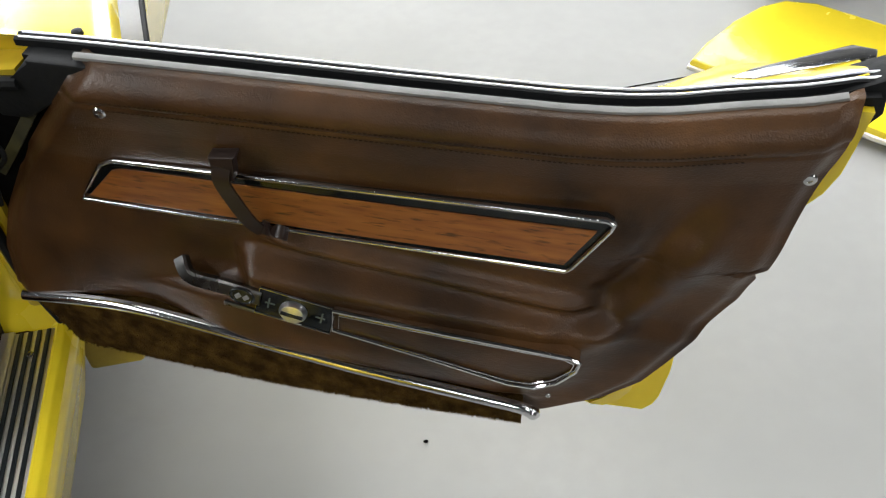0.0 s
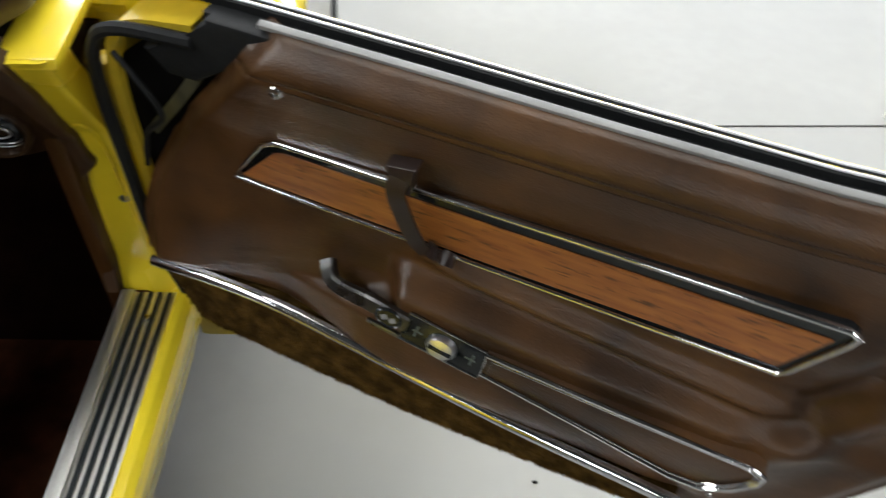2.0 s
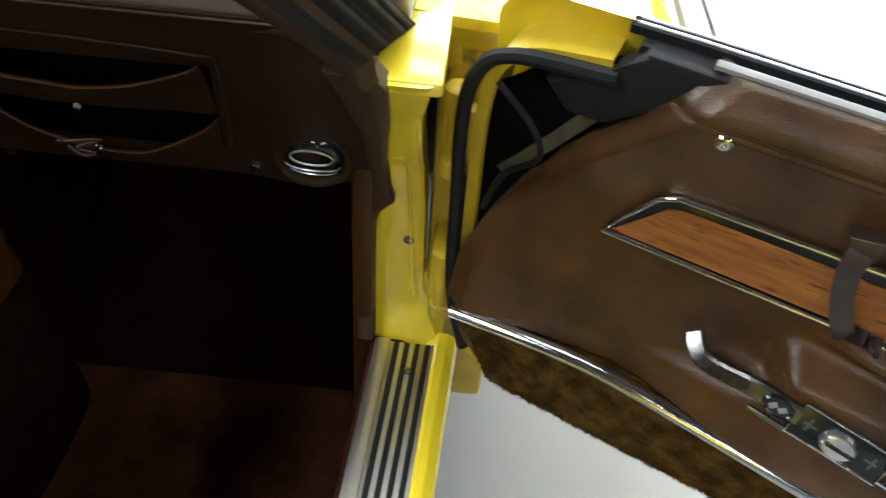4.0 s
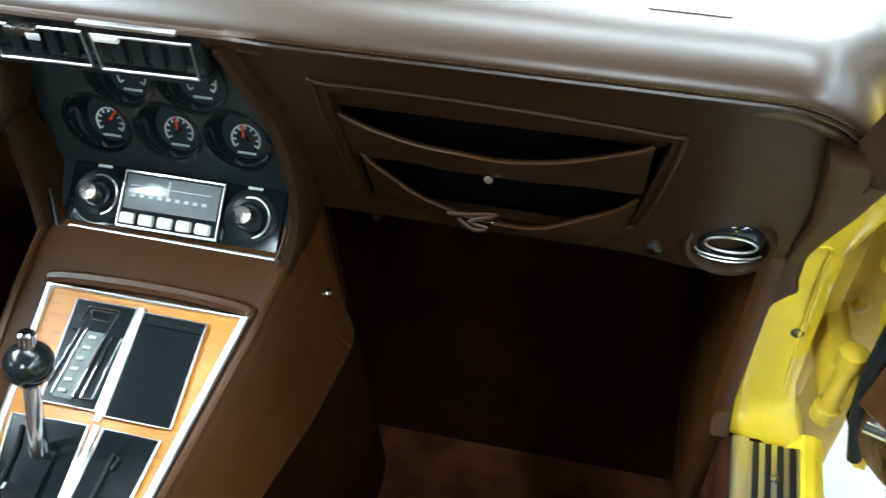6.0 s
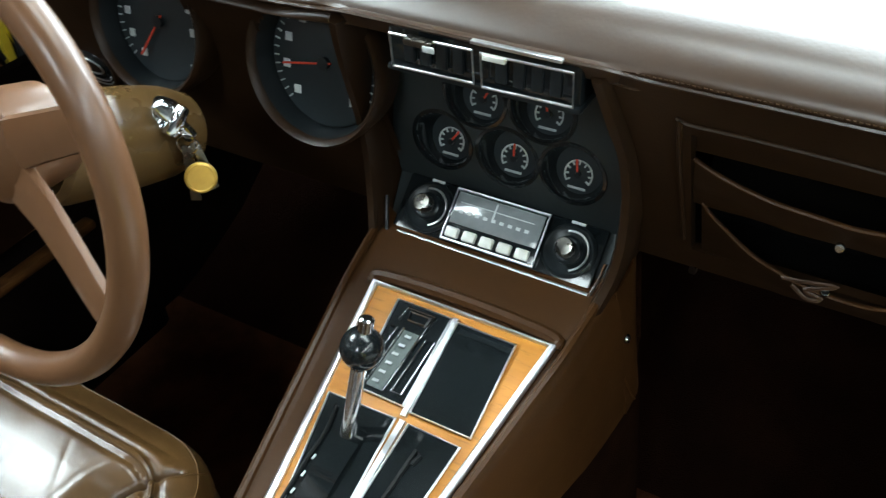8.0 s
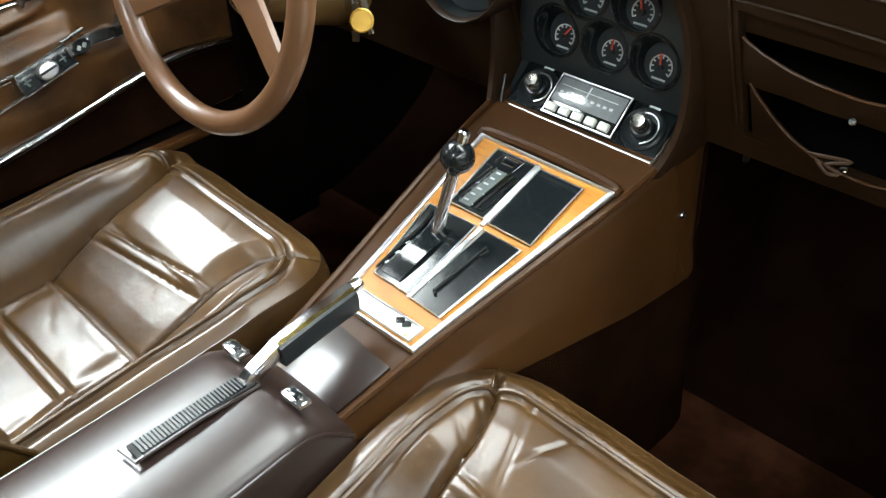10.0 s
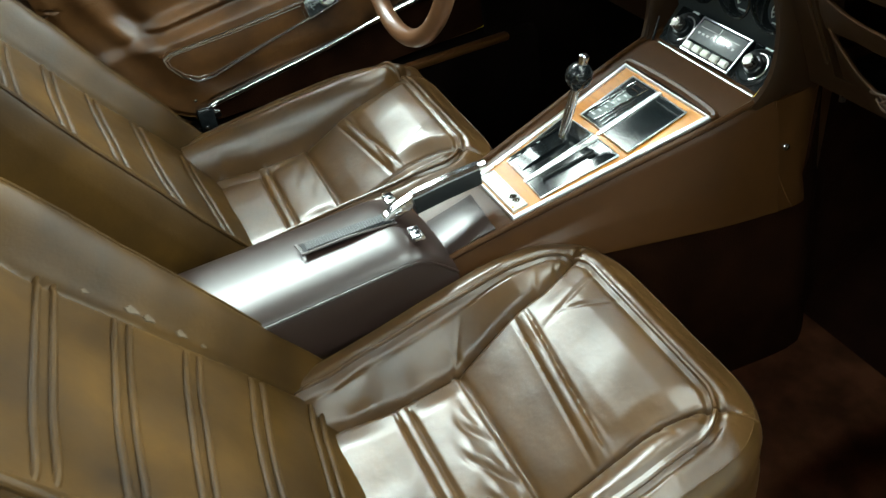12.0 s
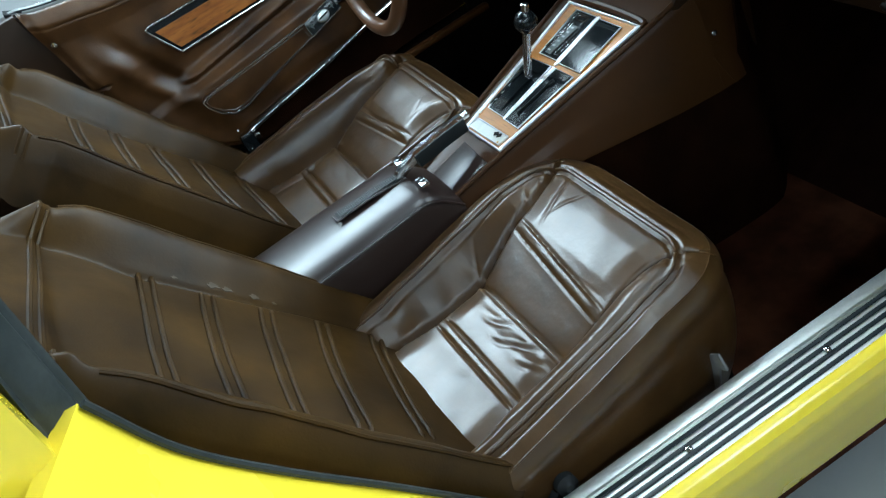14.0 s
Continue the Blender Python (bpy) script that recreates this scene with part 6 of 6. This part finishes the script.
        part("pointer_hub", lathe([(0.0035, 0.001), (0.0035, 0.005), (0, 0.0055)], m @ pose(0, -0.0045, 0), 12), M_BLACK, g)
        return g
    for hx, hz, ang in holes:
        gauge(hx, hz, ang)

    # radio
    a0, a1 = Vector((0, 0.0165, 0.656)), Vector((0, 0.062, 0.694))
    up = (a1 - a0).normalized()
    nrm = Vector((0, -up.z, up.y))
    m = Matrix((Vector((1, 0, 0)), up, nrm)).transposed().to_4x4()
    m.translation = (a0 + a1) / 2 + nrm * 0.002
    r = part("radio", boxed((-0.122, -0.034, -0.006), (0.122, 0.034, 0.002), 0.003, m=m), M_GLOSS, t, "car radio with push buttons")
    part("radio_front", boxed((-0.056, -0.030, 0.002), (0.058, 0.0315, 0.0105), 0.002, m=m), M_GLOSS, r, "black radio front")
    part("radio_frame", tube([m @ Vector((a, b, 0.0105)) for a, b in ((-0.055, -0.029), (0.057, -0.029), (0.057, 0.0295), (-0.055, 0.0295))], 0.0019, 6, True, up=tuple(nrm)), M_SATIN, r, "thin bright radio frame")
    part("radio_dial", boxed((-0.052, -0.010, 0.0105), (0.054, 0.0268, 0.012), 0.001, m=m), M_DIAL, r, "grey tuning dial")
    part("dial_needle", boxed((-0.004, 0.006, 0.0122), (-0.002, 0.024, 0.013), 0, m=m), M_MARK, r)
    for i in range(9):
        part("legend_bar", boxed((-0.044 + 0.010 * i, 0.003, 0.0121), (-0.039 + 0.010 * i, 0.0065, 0.0127), 0, m=m), M_MARK, r)
    part("dial_line", boxed((-0.046, 0.0145, 0.0121), (0.044, 0.0155, 0.0126), 0, m=m), M_MARK, r)
    for i in range(5):
        part("push_button", boxed((-0.0505 + 0.0213 * i, -0.0265, 0.010), (-0.0345 + 0.0213 * i, -0.0145, 0.017), 0.002, m=m), M_IVORY, r, "ivory push button")
    for x in (-0.085, 0.087):
        w = part("knob_well", lathe([(0.030, 0.0), (0.030, 0.004), (0.027, 0.006), (0.023, 0.003), (0, 0.002)], m @ pose(x, 0, 0), 32), M_BLACK, r)
        part("bright_arc", tube([m @ Vector((x + 0.0215 * math.cos(a), 0.0215 * math.sin(a), 0.005)) for a in [radians(-70 + 10 * i) for i in range(19)]], 0.0013, 6, up=tuple(nrm)), M_SATIN, w)
        part("collar", lathe([(0.0155, 0.002), (0.0155, 0.010), (0.013, 0.012), (0, 0.012)], m @ pose(x, 0, 0), 24), M_BLACK, w)
        part("knob", lathe([(0.0105, 0.014), (0.0105, 0.025), (0.009, 0.027), (0.0035, 0.026), (0, 0.026)], m @ pose(x, 0, 0), 24), M_KNOB, w, "metal-faced tuning knob")
        part("legend_bar", boxed((x - 0.008, 0.030, 0.002), (x + 0.008, 0.033, 0.003), 0, m=m), M_MARK, w)
    part("bright_lip", tube([(-0.112, 0.008, 0.654), (0.124, 0.006, 0.654)], 0.0030, 10), M_SATIN, t, "bright strip below the radio")
    # vinyl apron from the panel down to the console
    def apron(s, tt):
        y = -0.055 + 0.064 * tt
        return Vector(((2 * s - 1) * (0.128 + 0.004 * tt), y, con_z(-0.055) + (0.651 - con_z(-0.055)) * tt))
    part("apron", sheet(apron, 12, 6, (0, 0.004, -0.006)), M_TUNNEL, t, "brown vinyl apron")

    # rectangular upper air outlets
    v = part("upper_vent", boxed((-0.070, -0.036, 0.8970), (0.118, 0.06, 0.9450), 0.004), M_GLOSS, t, "black twin air outlet")
    part("lower_lip", boxed((-0.072, -0.040, 0.8940), (0.120, 0.05, 0.9005), 0.003), M_BLACK, v)
    for x0, x1 in ((-0.062, 0.021), (0.029, 0.114)):
        ring = [(x0, -0.043, 0.9020), (x1, -0.043, 0.9035), (x1, -0.045, 0.9360), (x0, -0.045, 0.9350)]
        part("bright_frame", tube(ring, 0.0014, 6, True, up=(0, -1, 0)), M_SATIN, v, "chrome outlet frame")
        for i in range(4):
            x = x0 + (x1 - x0) * (i + 1) / 5
            part("vane", boxed((x - 0.006, -0.040, 0.9070), (x + 0.0045, -0.0365, 0.9320), 0.001, m=Matrix.Translation((0, 0, 0))), M_BLACK, v)
    part("slider", boxed((-0.044, -0.052, 0.9300), (-0.016, -0.042, 0.9370), 0.0015), M_KNOB, v)
    part("slider_tip", boxed((-0.024, -0.053, 0.9280), (-0.012, -0.051, 0.9340), 0.001), M_MARK, v)
    part("knob_plate", boxed((0.032, -0.049, 0.9310), (0.054, -0.044, 0.9365), 0.001), M_IVORY, v)
    # Bright bar laid in for the highlight over the right outlet.
    part("top_strip", boxed((0.020, -0.047, 0.9425), (0.104, -0.041, 0.9460), 0.001), M_SATIN, v)
    return t


build_cluster()

# ---- steering wheel and column ----


def build_wheel():
    c = Vector((-0.268, -0.346, 0.918))
    axis = Vector((0, -0.982, 0.191)).normalized()
    m = facing(c, axis)
    t = thing("steering_wheel", "brown vinyl three spoke steering wheel", "steering wheel", c)
    R = 0.182
    rim = [m @ Vector((R * math.cos(a), R * math.sin(a), 0)) for a in [2 * math.pi * i / 72 for i in range(72)]]
    part("rim", tube(rim, 0.0145, 14, True, up=tuple(axis)), M_WHEEL, t, "smooth brown vinyl rim")
    for ang, w in ((-30, 0.022), (210, 0.022), (24, 0.020), (156, 0.020)):
        d = Vector((math.cos(radians(ang)), math.sin(radians(ang)), 0))
        pts = [m @ (d * r + Vector((0, 0, z))) for r, z in ((0.035, -0.030), (0.07, -0.026), (0.11, -0.017), (0.15, -0.007), (0.176, -0.001))]
        spoke = bmesh.new()
        rings = []
        for q, k in zip(pts, (1.1, 1.0, 0.92, 0.85, 0.80)):
            side = (m.to_3x3() @ Vector((-d.y, d.x, 0))) * w * k
            rings.append([spoke.verts.new(q + side * f + axis * h) for f, h in ((-1, -0.003), (-0.9, 0.003), (0, 0.006), (0.9, 0.003), (1, -0.003), (0, -0.006))])
        for r0, r1 in zip(rings, rings[1:]):
            for j in range(6):
                spoke.faces.new((r0[j], r0[(j + 1) % 6], r1[(j + 1) % 6], r1[j]))
        spoke.faces.new(rings[0][::-1]), spoke.faces.new(rings[-1])
        part("spoke", spoke, M_WHEEL, t, "wide padded spoke")
    part("hub", lathe([(0.042, -0.085), (0.047, -0.044), (0.045, -0.030), (0.038, -0.024), (0.0, -0.021)], m, 36), M_WHEEL, t, "round padded hub")
    m = facing(c + Vector((-0.030, 0, -0.012)), (0, -0.92, 0.39))
    col = thing("steering_column", "brown painted steering column with chrome lock lever and keys", "steering column", c - axis * 0.07)
    part("shroud", lathe([(0.044, -0.086), (0.050, -0.092), (0.052, -0.11), (0.050, -0.20), (0.047, -0.235), (0.040, -0.262), (0.0, -0.270)], m, 32), M_COLUMN, col, "metallic brown column shroud")
    lk = Vector((-0.262, -0.145, 0.850))
    ax = Vector((1, -0.3, 0.25))
    lock = part("lock_housing", lathe([(0.020, -0.035), (0.019, 0), (0.017, 0.010), (0.014, 0.014), (0, 0.014)], facing(lk, ax), 24), M_CHROME, col, "chrome ignition lock")
    part("lock_lever", boxed((-0.007, -0.026, 0.012), (0.007, 0.026, 0.024), 0.004, m=facing(lk, ax) @ pose(0, 0, 0, 0, 0, 25)), M_CHROME, lock, "chrome key lever")
    part("lock_cap", boxed((-0.016, -0.007, 0.014), (0.016, 0.007, 0.028), 0.004, m=facing(lk, ax) @ pose(0, 0, 0, 0, 0, 40)), M_CHROME, lock)
    k = facing(lk, ax) @ Vector((0, -0.012, 0.03))
    part("key", boxed((-0.005, -0.001, -0.078), (0.005, 0.001, -0.014), 0.0005, m=Matrix.Translation(k) @ pose(0, 0, 0, 0, 4, 30)), M_KNOB, lock, "hanging worn key")
    part("key", boxed((-0.004, -0.001, -0.070), (0.004, 0.001, -0.012), 0.0005, m=Matrix.Translation(k) @ pose(0.003, 0.004, 0, 0, -9, 60)), M_KNOB, lock)
    part("key_ring", tube([k + Vector((0.009 * math.cos(q), 0.004 * math.cos(q), -0.012 + 0.010 * math.sin(q))) for q in [2 * math.pi * i / 16 for i in range(16)]], 0.0011, 6, True), M_CHROME, lock)
    part("key_fob", lathe([(0.0165, -0.004), (0.018, -0.002), (0.018, 0.002), (0.0155, 0.004), (0.0145, 0.003), (0, 0.003)], facing(k + Vector((0.012, -0.004, -0.044)), (0.7, -0.7, 0.3)) @ Matrix.Scale(0.86, 4), 24), M_BRASS, lock, "round yellow brass key fob")
    part("tilt_lever", lathe([(0.009, 0), (0.011, 0.02), (0.010, 0.03), (0, 0.034)], facing(m @ Vector((0.034, -0.046, -0.15)), ax), 16), M_CHROME, col)
    part("pedal_pad", boxed((-0.42, 0.42, 0.30), (-0.30, 0.44, 0.36), 0.006), M_RUBBER, col)


build_wheel()

# ---- things behind the door, out in the hall ----


def build_panel():
    t = thing("body_panel", "loose glossy yellow car body panel lying on the concrete", "car part", (2.6, 0.8, FLOOR))
    out = [(2.182, 0.928), (2.254, 0.995), (2.371, 1.070), (2.48, 1.130), (2.56, 1.140), (2.64, 1.105), (2.764, 0.950), (2.95, 0.70), (2.90, 0.45), (2.70, 0.36), (2.51, 0.53), (2.279, 0.820)]
    bm = plate(out, lambda a, b, d: Vector((a, b, 0.085 - d)), 0.03, 0.01)
    part("skin", bm, M_YELLOW, t)
    part("edge_trim", tube([(a, b, 0.060) for a, b in out], 0.008, 8, True), M_ALU, t, "pale edge of the panel")
    part("core", plate([(2.7 + (a - 2.7) * 0.85, 0.78 + (b - 0.78) * 0.85) for a, b in out], lambda a, b, d: Vector((a, b, 0.06 - d)), 0.03), M_VOID, t)
    g = thing("equipment_base", "dark grey equipment base standing on the concrete", "equipment", (3.0, 1.6, FLOOR))
    part("plinth", boxed((2.55, 1.22, FLOOR), (3.6, 1.9, 0.22), 0.04), M_RUBBER, g)
    part("upper_case", boxed((2.62, 1.30, 0.22), (3.55, 1.85, 0.42), 0.05), M_BLACK, g)


build_panel()
